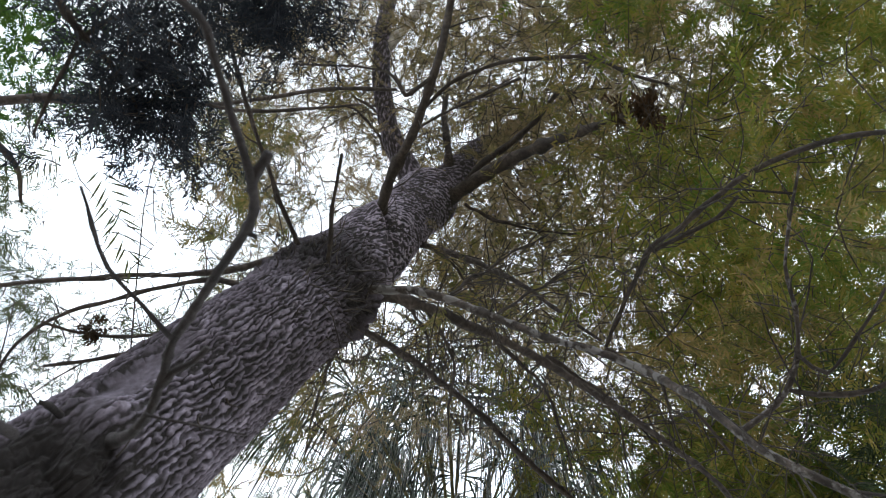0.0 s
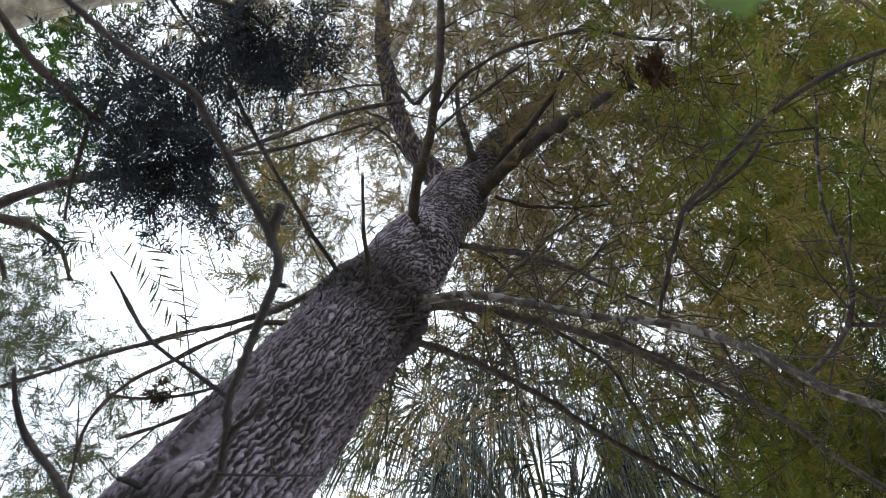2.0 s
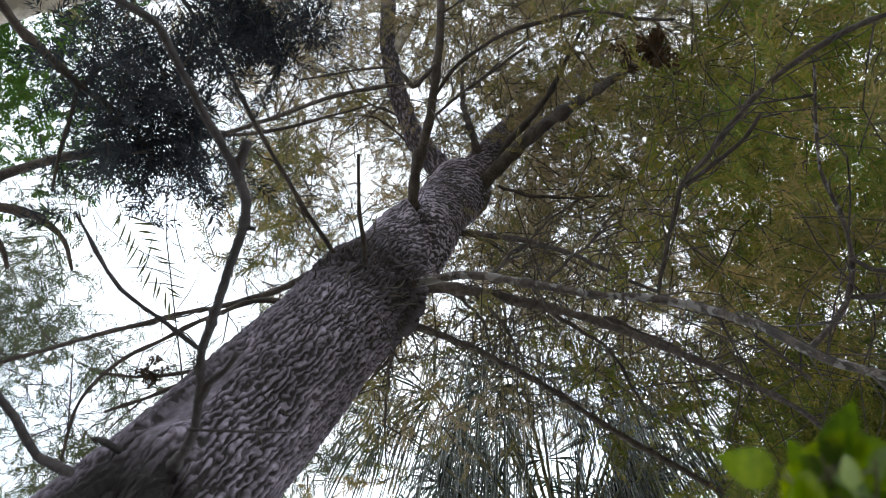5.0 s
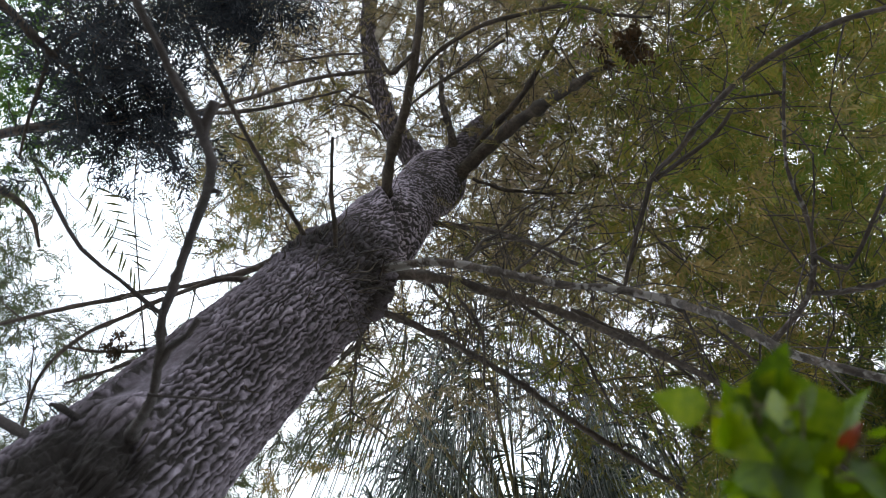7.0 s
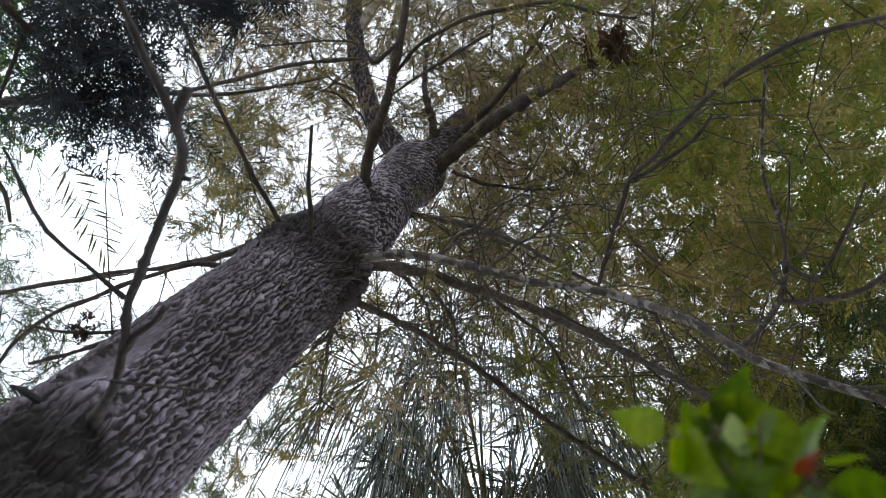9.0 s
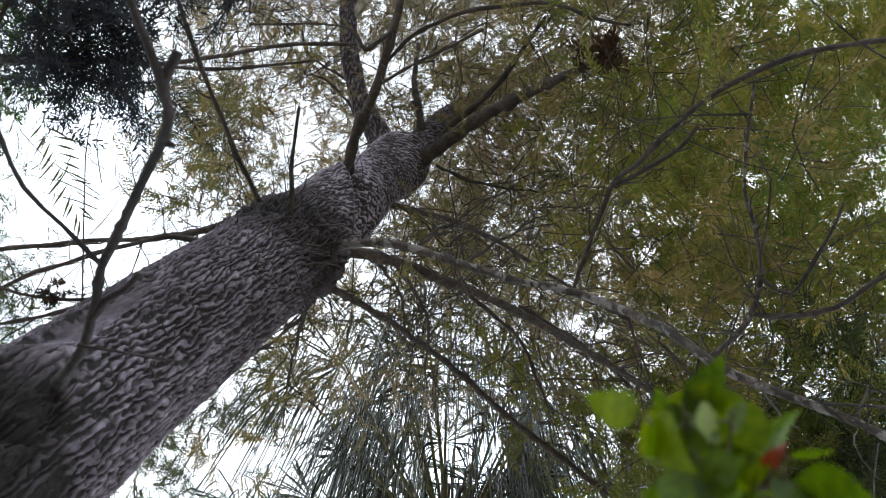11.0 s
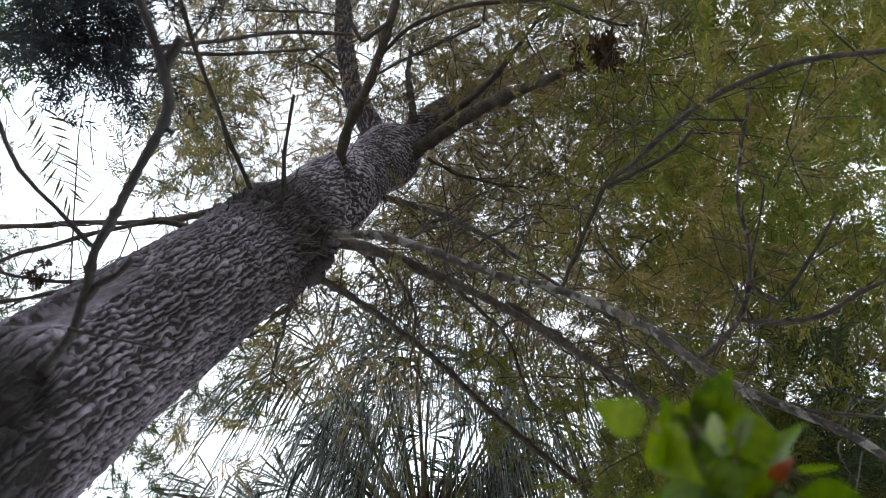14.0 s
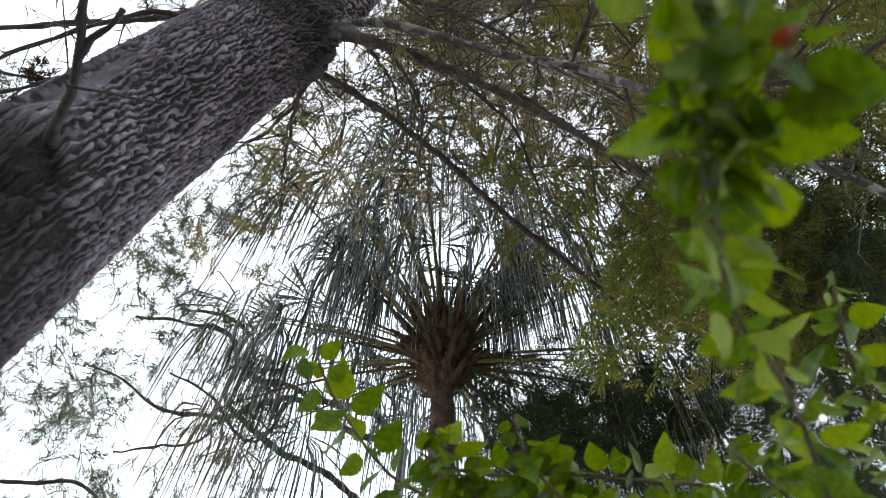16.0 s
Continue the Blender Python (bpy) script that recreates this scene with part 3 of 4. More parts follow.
# limbs towards the open side
branch(tree, [(-0.732, 0.813, 5.388, 0.0172), (-0.885, 0.837, 5.297, 0.0171), (-1.046, 0.883, 5.244, 0.0154), (-1.257, 0.898, 5.119, 0.0118), (-1.495, 0.890, 4.971, 0.0108), (-1.772, 0.896, 4.777, 0.0090), (-1.939, 0.902, 4.617, 0.0081), (-2.209, 0.909, 4.428, 0.0065)], BRANCH, wobble=0.004, sprout=18)
branch(tree, [(-0.811, 0.837, 4.645, 0.0143), (-0.856, 0.787, 4.591, 0.0126), (-0.948, 0.767, 4.569, 0.0112), (-1.088, 0.797, 4.567, 0.0086), (-1.271, 0.853, 4.535, 0.0087), (-1.529, 0.955, 4.496, 0.0075), (-1.695, 1.120, 4.467, 0.0062), (-1.785, 1.318, 4.455, 0.0048)], BRANCH, wobble=0.005, sprout=18)
branch(tree, [(-1.033, 0.897, 3.907, 0.0135), (-0.947, 0.841, 3.907, 0.0089), (-1.110, 0.890, 3.930, 0.0061), (-1.274, 0.930, 3.947, 0.0048)], TWIG, sprout=18)
# long near branch with a sawn stub
branch(tree, [(-0.850, 0.930, 3.420, 0.018), (-0.805, 0.882, 3.360, 0.0165), (-0.735, 0.815, 3.235, 0.0135), (-0.668, 0.752, 3.135, 0.0112), (-0.613, 0.687, 3.090, 0.0098), (-0.581, 0.602, 3.075, 0.0087), (-0.549, 0.516, 3.045, 0.0088), (-0.491, 0.430, 2.999, 0.0088), (-0.430, 0.341, 2.951, 0.0087), (-0.380, 0.268, 2.913, 0.0087), (-0.359, 0.220, 2.882, 0.0081), (-0.353, 0.172, 2.853, 0.0082), (-0.366, 0.118, 2.836, 0.0070), (-0.396, 0.035, 2.838, 0.0066), (-0.434, -0.070, 2.840, 0.0065), (-0.485, -0.122, 2.808, 0.0063), (-0.518, -0.161, 2.780, 0.0059), (-0.556, -0.216, 2.757, 0.0056), (-0.599, -0.283, 2.723, 0.0053)], NEARBARK, "long_branch", 12, 0.012, 0.07, 0.0015)
branch(tree, [(-0.358, 0.190, 2.862, 0.0085), (-0.350, 0.164, 2.853, 0.0094), (-0.337, 0.142, 2.851, 0.0088), (-0.326, 0.122, 2.850, 0.0084)], NEARBARK, "stub", 10, 0.01, 0.06)
branch(tree, [(-0.381, 0.267, 2.913, 0.0062), (-0.369, 0.270, 2.912, 0.0056), (-0.359, 0.274, 2.909, 0.0042)], NEARBARK, "stub", 8, 0.01, 0.2)
branch(tree, [(-0.546, 0.500, 3.023, 0.0056), (-0.589, 0.426, 2.985, 0.0050), (-0.629, 0.355, 2.942, 0.0045), (-0.637, 0.272, 2.891, 0.0034), (-0.638, 0.201, 2.858, 0.0025)], NEARBARK, "twig", wobble=0.002)
branch(tree, [(-0.605, 0.670, 3.047, 0.0035), (-0.534, 0.683, 3.057, 0.0030), (-0.472, 0.704, 3.079, 0.0025), (-0.414, 0.716, 3.091, 0.0020)], NEARBARK, "twig", wobble=0.002)
branch(tree, [(-0.592, 0.628, 3.080, 0.0085), (-0.558, 0.588, 3.077, 0.0080), (-0.521, 0.566, 3.076, 0.0068), (-0.490, 0.533, 3.075, 0.0055)], NEARBARK, "twig")
branch(tree, [(-0.849, 0.719, 3.014, 0.0114), (-0.795, 0.612, 2.846, 0.0093), (-0.782, 0.519, 2.794, 0.0084), (-0.794, 0.447, 2.766, 0.0069), (-0.795, 0.380, 2.763, 0.0051), (-0.789, 0.324, 2.771, 0.0034)], NEARBARK, "branch", wobble=0.002)
branch(tree, [(-0.927, 0.822, 3.353, 0.0095), (-0.910, 0.765, 3.270, 0.0080), (-0.900, 0.735, 3.215, 0.0050)], NEARBARK, "stub")
# limbs that reach over the camera
branch(tree, [(-0.500, 0.932, 5.190, 0.0250), (-0.397, 0.897, 5.108, 0.0209), (-0.211, 0.859, 5.000, 0.0184), (-0.043, 0.858, 4.884, 0.0170), (0.131, 0.881, 4.753, 0.0157), (0.328, 0.900, 4.589, 0.0143), (0.507, 0.897, 4.439, 0.0138), (0.661, 0.906, 4.278, 0.0139), (0.750, 0.888, 3.960, 0.0132), (0.829, 0.913, 3.785, 0.0126), (0.924, 0.937, 3.660, 0.0118), (1.095, 0.960, 3.500, 0.0108), (1.192, 0.982, 3.350, 0.0100)], LICHEN, "long_branch", 12, 0.03, 0.07, 0.003, sprout=24)
branch(tree, [(-0.491, 0.986, 5.282, 0.0281), (-0.370, 0.972, 5.300, 0.0259), (-0.191, 1.013, 5.355, 0.0241), (0.038, 1.105, 5.387, 0.0244), (0.244, 1.183, 5.410, 0.0213), (0.418, 1.253, 5.374, 0.0179), (0.670, 1.357, 5.250, 0.0155), (0.899, 1.459, 5.109, 0.0131), (1.109, 1.546, 4.900, 0.0117), (1.226, 1.632, 4.700, 0.0104), (1.394, 1.744, 4.571, 0.0083)], BRANCH, "long_branch", 11, 0.04, 0.07, 0.004, sprout=24)
branch(tree, [(-0.553, 1.135, 5.388, 0.0224), (-0.468, 1.184, 5.438, 0.0181), (-0.305, 1.350, 5.665, 0.0168), (-0.098, 1.590, 5.964, 0.0169), (0.136, 1.868, 6.233, 0.0181), (0.428, 2.221, 6.503, 0.0180), (0.770, 2.543, 6.646, 0.0190), (1.237, 2.960, 6.796, 0.0169), (1.566, 3.293, 6.872, 0.0142)], BRANCH, "long_branch", 10, 0.04, 0.07, 0.005, sprout=24)
branch(tree, [(-0.44, 0.93, 6.68, 0.026), (-0.313, 0.950, 6.594, 0.0227), (-0.242, 0.951, 6.547, 0.0197), (0.062, 0.989, 6.343, 0.0162), (0.298, 1.042, 6.119, 0.0130), (0.454, 1.102, 5.937, 0.0101), (0.716, 1.207, 5.665, 0.0072)], BRANCH, wobble=0.004, sprout=18)
branch(tree, [(0.581, 0.966, 4.752, 0.0075), (0.616, 0.820, 4.739, 0.0080), (0.660, 0.668, 4.709, 0.0086), (0.691, 0.538, 4.640, 0.0092), (0.749, 0.452, 4.556, 0.0100), (0.832, 0.332, 4.486, 0.0100), (0.944, 0.207, 4.378, 0.0096), (1.073, 0.100, 4.253, 0.0092), (1.196, 0.052, 4.140, 0.0088), (1.377, 0.015, 4.011, 0.0082)], TWIG, "long_branch", 10, 0.03, 0.08, 0.004, sprout=24)
branch(tree, [(0.691, 0.548, 4.639, 0.0087), (0.797, 0.479, 4.626, 0.0087), (0.908, 0.399, 4.606, 0.0087), (0.968, 0.314, 4.596, 0.0070)], TWIG, sprout=18)
branch(tree, [(0.941, 1.057, 4.174, 0.0128), (1.000, 0.962, 4.130, 0.0110), (1.046, 0.880, 4.106, 0.0093), (1.064, 0.749, 4.100, 0.0077), (1.043, 0.609, 4.116, 0.0069), (0.997, 0.471, 4.132, 0.0061), (0.996, 0.316, 4.147, 0.0053), (1.001, 0.162, 4.151, 0.0046)], LICHEN, wobble=0.003, sprout=18)
branch(tree, [(1.054, 0.870, 4.106, 0.0078), (1.151, 0.845, 4.019, 0.0092), (1.244, 0.802, 3.967, 0.0091), (1.329, 0.709, 3.927, 0.0075), (1.412, 0.644, 3.885, 0.0060)], TWIG, wobble=0.003, sprout=18)
branch(tree, [(1.064, 0.749, 4.100, 0.0062), (1.135, 0.784, 4.042, 0.0061), (1.198, 0.629, 3.995, 0.0060), (1.225, 0.484, 3.952, 0.0044)], TWIG, wobble=0.003, sprout=18)
branch(tree, [(0.582, 0.975, 4.760, 0.0092), (0.781, 1.087, 4.820, 0.0077), (0.960, 1.208, 4.849, 0.0069), (1.162, 1.411, 4.829, 0.0061)], TWIG, wobble=0.003, sprout=18)
for a, b, c, d in (((-0.290, 0.984, 5.410), (-0.186, 1.344, 5.950), (-0.159, 1.670, 6.168), 0.010), ((-0.065, 0.915, 5.134), (0.101, 0.839, 5.459), (0.406, 0.706, 5.772), 0.009),
                   ((0.135, 0.956, 5.026), (0.259, 0.921, 5.236), (0.550, 0.788, 5.442), 0.009), ((-0.155, 1.058, 5.405), (-0.021, 1.399, 5.734), (-0.026, 1.930, 5.972), 0.010),
                   ((0.143, 1.162, 5.490), (0.442, 1.455, 5.600), (0.660, 1.976, 5.700), 0.011), ((0.420, 1.251, 5.454), (0.693, 1.372, 5.386), (0.957, 1.569, 5.267), 0.012),
                   ((-0.505, 1.181, 5.439), (-0.766, 1.460, 5.519), (-1.093, 1.717, 5.783), 0.011), ((-0.580, 1.246, 5.408), (-0.697, 1.573, 5.602), (-0.815, 2.140, 5.898), 0.010),
                   ((-0.236, 0.929, 6.446), (0.002, 1.156, 6.619), (0.159, 1.539, 6.735), 0.011), ((-0.033, 0.779, 7.283), (0.328, 0.941, 7.462), (0.787, 0.983, 7.624), 0.012),
                   ((-0.614, 0.652, 8.364), (-1.010, 0.275, 8.835), (-1.510, 0.204, 9.151), 0.012), ((-0.809, 0.265, 8.762), (-1.187, 0.046, 9.009), (-1.337, -0.390, 9.270), 0.012)):
    branch(tree, [(*a, d), (*b, d * 0.7), (*c, d * 0.35)], TWIG, wobble=0.012, sprout=26)
# dead spiky shoots round the knotty belt and along the trunk
rk = np.random.RandomState(15)
for k in range(90):
    z = rk.normal(5.05, 0.22) if k < 60 else rk.uniform(3.3, 6.8)
    a = radians(rk.uniform(-120, 40))
    cx, cy = trunk_axis(z)
    q = float(trunk_radius(z))
    d = np.array((math.cos(a), math.sin(a), rk.uniform(-0.2, 0.9))) + rk.normal(size=3) * 0.45
    side_twigs.setdefault("tree", []).append((np.array((cx + q * math.cos(a), cy + q * math.sin(a), z)), d / np.linalg.norm(d), rk.uniform(0.04, 0.16 if k < 60 else 0.08), rk.uniform(0.002, 0.0045)))
grow_side_twigs(tree, TWIG, 77)

r2 = np.random.RandomState(5)
clumps_green, clumps_olive, clumps_bronze = [], [], []
# dense side of the crown, over and beyond the long limbs: near, middle and top
for low, high, n, leaves, rad in ((3.9, 4.7, 9, 50, 0.28), (4.7, 5.6, 38, 75, 0.36), (5.4, 9.0, 190, 125, 0.48), (8.8, 13.0, 108, 100, 0.75)):
    for k in range(n):
        z = r2.uniform(low, high)
        h = z - 1.5
        x, y = h * (0.02 + 0.78 * r2.beta(1.3, 1.4)), h * r2.uniform(-0.38, 0.66)
        if (x / h < 0.27 and z < 5.9) or (x / h < 0.24 and y / h > 0.27 and r2.rand() < (0.5 if y / h < 0.42 else 0.85)) or (z < 5.6 and y / h > 0.3 and x / h > 0.4) or (z > 8.8 and x / h > 0.48 and y / h < 0.25 and r2.rand() < 0.45):
            continue
        if z < 8.2 and -0.05 < y / h < 0.15 and x / h < 0.14:
            continue
        if x / h > 0.40 and z > 5.8 and r2.rand() < 0.14:
            continue
        (clumps_green if r2.rand() < 0.45 + 1.6 * (x / h - 0.12) else clumps_olive).append((x, y, z, rad * r2.uniform(0.75, 1.25), leaves))
for k in range(24):
    z = r2.uniform(5.8, 9.0)
    h = z - 1.5
    clumps_olive.append((h * r2.uniform(0.28, 0.55), h * r2.uniform(0.25, 0.6), z, 0.45, 90))
for k in range(70):
    z = r2.uniform(9.0, 12.5)
    h = z - 1.5
    clumps_olive.append((h * r2.uniform(-0.04, 0.26), h * r2.uniform(-0.32, 0.14), z, 0.6, 110))
for k in range(12):
    z = r2.uniform(8.6, 12)
    h = z - 1.5
    clumps_bronze.append((h * r2.uniform(-0.03, 0.22), h * r2.uniform(0.10, 0.28), z, 0.55, 80))
for k in range(38):
    z = r2.uniform(8.2, 12)
    h = z - 1.5
    clumps_bronze.append((h * r2.uniform(-0.30, 0.02), h * r2.uniform(-0.22, 0.04), z, 0.5, 90))
for k in range(74):
    z = r2.uniform(8.0, 12)
    h = z - 1.5
    (clumps_bronze if k % 3 else clumps_olive).append((h * r2.uniform(0.0, 0.33), h * r2.uniform(-0.15, 0.34), z, 0.5, 80))
for k in range(34):
    z = r2.uniform(6.5, 10.5)
    h = z - 1.5
    clumps_green.append((h * r2.uniform(0.3, 0.66), h * r2.uniform(-0.35, 0.12), z, 0.5, 80))
for k in range(16):
    z = r2.uniform(8.0, 11)
    h = z - 1.5
    clumps_bronze.append((h * r2.uniform(-0.03, 0.12), h * r2.uniform(0.10, 0.34), z, 0.45, 80))
for k in range(7):
    h = r2.uniform(5.0, 6.8)
    clumps_olive.append((h * r2.uniform(-0.06, 0.20), h * r2.uniform(0.28, 0.42), 1.5 + h, 0.34, 34))
# thinner foliage round the fork and behind it
for k in range(175):
    z = r2.uniform(7.5, 12)
    h = z - 1.5
    x, y = h * r2.uniform(-0.42, 0.24), h * r2.uniform(-0.25, 0.45)
    if ((x / h + 0.40) / 0.11) ** 2 + ((y / h - 0.16) / 0.15) ** 2 > 1:
        if y / h < 0.27 or r2.rand() < 0.35:
            clumps_bronze.append((x, y, z, r2.uniform(0.3, 0.6), 70))
for x, y, z, q, n in ((*(-1.392, 0.696, 5.815), 0.3, 26), (*(-1.081, 0.759, 5.894), 0.28, 24), (*(-0.780, 0.604, 6.902), 0.3, 70), (*(-1.035, 0.311, 7.394), 0.35, 60),
                      (*(-0.675, 1.542, 5.767), 0.3, 26), (*(-0.623, 1.475, 6.012), 0.25, 26), (*(-0.559, 1.639, 5.818), 0.35, 26), (*(-0.866, 1.987, 5.843), 0.35, 26),
                      (*(-1.457, 0.887, 6.211), 0.25, 60), (*(-1.370, 0.503, 6.703), 0.3, 60), (*(-1.077, 2.166, 5.708), 0.3, 26), (*(-1.139, 2.022, 6.004), 0.3, 26)):
    clumps_olive.append((x, y, z, q, n))
for k in range(7):
    h = r2.uniform(3.6, 5.2)
    clumps_olive.append((h * r2.uniform(-0.16, 0.02), h * r2.uniform(0.20, 0.44), 1.5 + h, 0.26, 36))
for k in range(70):
    z = r2.uniform(8.4, 12)
    h = z - 1.5
    clumps_bronze.append((h * r2.uniform(-0.30, 0.16), h * r2.uniform(-0.32, 0.13), z, 0.45, 80))
for k in range(6):
    z = r2.uniform(5.8, 8.0)
    h = z - 1.5
    (clumps_olive if k % 3 else clumps_bronze).append((h * r2.uniform(0.14, 0.34), h * r2.uniform(0.30, 0.50), z, 0.36, 40))
for k in range(8):
    z = r2.uniform(5.6, 7.6)
    h = z - 1.5
    clumps_bronze.append((h * r2.uniform(-0.16, 0.04), h * r2.uniform(0.30, 0.46), z, 0.28, 30))

for k in range(30):
    z = r2.uniform(7.9, 11)
    h = z - 1.5
    (clumps_bronze if k % 2 else clumps_olive).append((h * r2.uniform(0.0, 0.22), h * r2.uniform(0.06, 0.24), z, 0.42, 60))

for k in range(22):
    z = r2.uniform(6.2, 8.4)
    h = z - 1.5
    (clumps_olive if k % 2 else clumps_bronze).append((h * r2.uniform(0.02, 0.24), h * r2.uniform(0.20, 0.36), z, 0.34, 40))
for k in range(40):
    z = r2.uniform(8.0, 11)
    h = z - 1.5
    clumps_bronze.append((h * r2.uniform(-0.20, 0.04), h * r2.uniform(0.20, 0.42), z, 0.36, 44))


# where the two leaders run
LEADERS = ((-0.543, 0.610, 8.159), (-0.704, 0.365, 8.463), (-0.817, 0.022, 8.762), (-0.880, -0.294, 9.151), (-0.235, 0.818, 8.256), (-0.120, 0.691, 8.777))


def open_air(clump):
    """False for foliage in the bare hollow below the fork, and in the gap beside the trunk."""
    x, y, z, q, n = clump
    h = z - 1.5
    if abs((x - 0.1) / h + (y - 0.2) / h - 0.075) < 0.06 and -0.55 < (x - 0.1) / h < -0.24:
        return False
    u, v = x / h, y / h
    thin = 0.34 if -0.14 < u < 0.18 and v > 0.25 else 0.2 if 0.12 < u < 0.28 and v > 0.40 else 0.36 if 0.06 < u < 0.22 and -0.06 < v < 0.24 else 0.0
    if r2.rand() < thin:
        return False
    for zt in np.linspace(3.2, 7.8, 24):
        k = (zt - 1.5) / h
        cx, cy = trunk_axis(zt)
        if k > 1 and math.hypot(0.09 + (x - 0.09) * k - cx, 0.1 + (y - 0.1) * k - cy) < trunk_radius(zt) + 0.9 * q * k:
            return False
    for cx, cy, zt in LEADERS:
        k = (zt - 1.5) / h
        if k > 1 and math.hypot(0.09 + (x - 0.09) * k - cx, 0.1 + (y - 0.1) * k - cy) < 0.06 + 0.7 * q * k:
            return False
    return True


clumps_bronze, clumps_olive, clumps_green = ([c for c in g if open_air(c)] for g in (clumps_bronze, clumps_olive, clumps_green))
clumps_bronze = [(x, y, z, q, n * 1.7) for x, y, z, q, n in clumps_bronze]
crown(tree, clumps_bronze, BRONZE, TWIG, FEATHER, 13, size=0.68, twig_r=0.004, label="bronze feathery foliage")
crown(tree, clumps_olive, OLIVE, TWIG, FEATHER, 11, size=1.0, twig_r=0.0042, label="olive and bronze feathery foliage")
crown(tree, clumps_green, GREEN, TWIG, PLUME, 12, size=1.05, twig_r=0.003, label="green feathery foliage")

# thicket of nearly bare branchlets round and behind the fork
thicket = []
for k in range(34):
    z = r2.uniform(6.6, 10)
    h = z - 1.5
    c = (h * r2.uniform(-0.02, 0.24), h * r2.uniform(-0.08, 0.27), z, 0.38, 34) if k % 3 else (h * r2.uniform(-0.34, 0.0), h * r2.uniform(-0.24, 0.1), z, 0.38, 30)
    if open_air(c):
        thicket.append(c)
crown(tree, thicket, BRONZE, BRANCH, FEATHER, 14, per_twig=2, size=0.62, twig_r=0.0045, label="sparse bronze leaves on bare branchlets")

# ---- neighbouring tree with dark needle foliage ----
dark = thing("dark_needle_tree", (-4.6, -0.6, 0.0), "neighbouring tree with dark needle-like foliage in dense tufts", "tree")
branch(dark, [(-4.6, -0.6, 0.0, 0.16), (-4.4, -0.5, 2.0, 0.13), (-3.6, -0.2, 4.0, 0.09), (-2.685, 0.304, 4.284, 0.0341), (-2.178, 0.267, 4.457, 0.0263), (-1.928, 0.224, 4.512, 0.0216), (-1.820, 0.179, 4.582, 0.0197), (-1.655, 0.151, 4.677, 0.0197), (-1.503, 0.146, 4.808, 0.0180), (-1.353, 0.141, 4.981, 0.0143), (-1.177, 0.149, 5.204, 0.0107), (-0.976, 0.110, 5.368, 0.0098), (-0.680, 0.044, 5.586, 0.0091), (-0.406, 0.031, 5.775, 0.0082)], BRANCH, "trunk", 12, 0.05, 0.06, 0.003)
branch(dark, [(-1.177, 0.149, 5.204, 0.0085), (-1.024, 0.167, 5.301, 0.0086), (-0.840, 0.151, 5.450, 0.0077), (-0.562, 0.113, 5.654, 0.0057)], BRANCH, wobble=0.003)
branch(dark, [(-3.9, -0.3, 3.4, 0.05), (-1.617, -0.751, 4.024, 0.0169), (-1.386, -0.434, 3.998, 0.0143), (-1.333, -0.270, 4.048, 0.0143), (-1.271, -0.164, 4.088, 0.0127), (-1.236, -0.076, 4.164, 0.0113), (-1.152, 0.047, 4.256, 0.0082), (-1.093, 0.192, 4.273, 0.0049)], TWIG, "branch", 9, 0.03, 0.08, 0.003)
branch(dark, [(-1.244, -0.077, 4.160, 0.0081), (-1.279, 0.017, 4.144, 0.0065), (-1.332, 0.134, 4.113, 0.0056), (-1.364, 0.236, 4.087, 0.0032)], TWIG, wobble=0.003)
branch(dark, [(-1.236, -0.076, 4.164, 0.0065), (-1.180, -0.137, 4.242, 0.0066), (-1.070, -0.183, 4.286, 0.0049)], TWIG, wobble=0.003)
branch(dark, [(-1.476, -0.662, 4.250, 0.0140), (-1.135, -0.518, 4.438, 0.0140), (-0.768, -0.352, 4.580, 0.0105), (-0.720, -0.206, 4.604, 0.0052)], TWIG, wobble=0.003)
tufts = []
for x, y, z, q, n in ((*(-1.093, -0.075, 4.281), 0.15, 28), (*(-1.073, 0.081, 4.288), 0.17, 36), (*(-1.132, 0.211, 4.310), 0.13, 24), (*(-1.224, 0.057, 4.279), 0.13, 14), (*(-1.030, 0.200, 4.404), 0.13, 15), (*(-1.153, -0.215, 4.359), 0.17, 15),
                      (*(-0.753, -0.331, 4.586), 0.13, 32), (*(-0.693, -0.242, 4.608), 0.12, 21), (*(-0.862, -0.300, 4.611), 0.12, 14), (*(-0.781, -0.165, 4.642), 0.11, 10), (*(-0.611, -0.253, 4.727), 0.12, 10), (*(-1.001, -0.191, 4.734), 0.24, 11), (*(-1.16, -0.11, 4.25), 0.13, 22), (*(-1.034, -0.103, 4.26), 0.13, 26), (*(-0.95, 0.0, 4.27), 0.11, 22), (*(-1.2, 0.03, 4.24), 0.10, 14), (*(-1.0, 0.16, 4.27), 0.12, 20), (*(-0.66, -0.17, 4.62), 0.10, 14), (*(-0.80, -0.24, 4.60), 0.11, 22), (*(-1.355, 0.136, 4.157), 0.10, 4), (*(-1.267, -0.158, 4.312), 0.15, 6)):
    for k in range(int(n * 0.75)):
        e = r2.normal(size=3)
        e *= q * r2.uniform(0.3, 1.7) / np.linalg.norm(e)
        tufts.append((x + e[0], y + e[1], z + e[2], 0.10, 8 if k % 2 else 4))
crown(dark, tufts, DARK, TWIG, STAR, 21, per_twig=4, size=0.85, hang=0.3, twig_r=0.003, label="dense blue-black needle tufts")
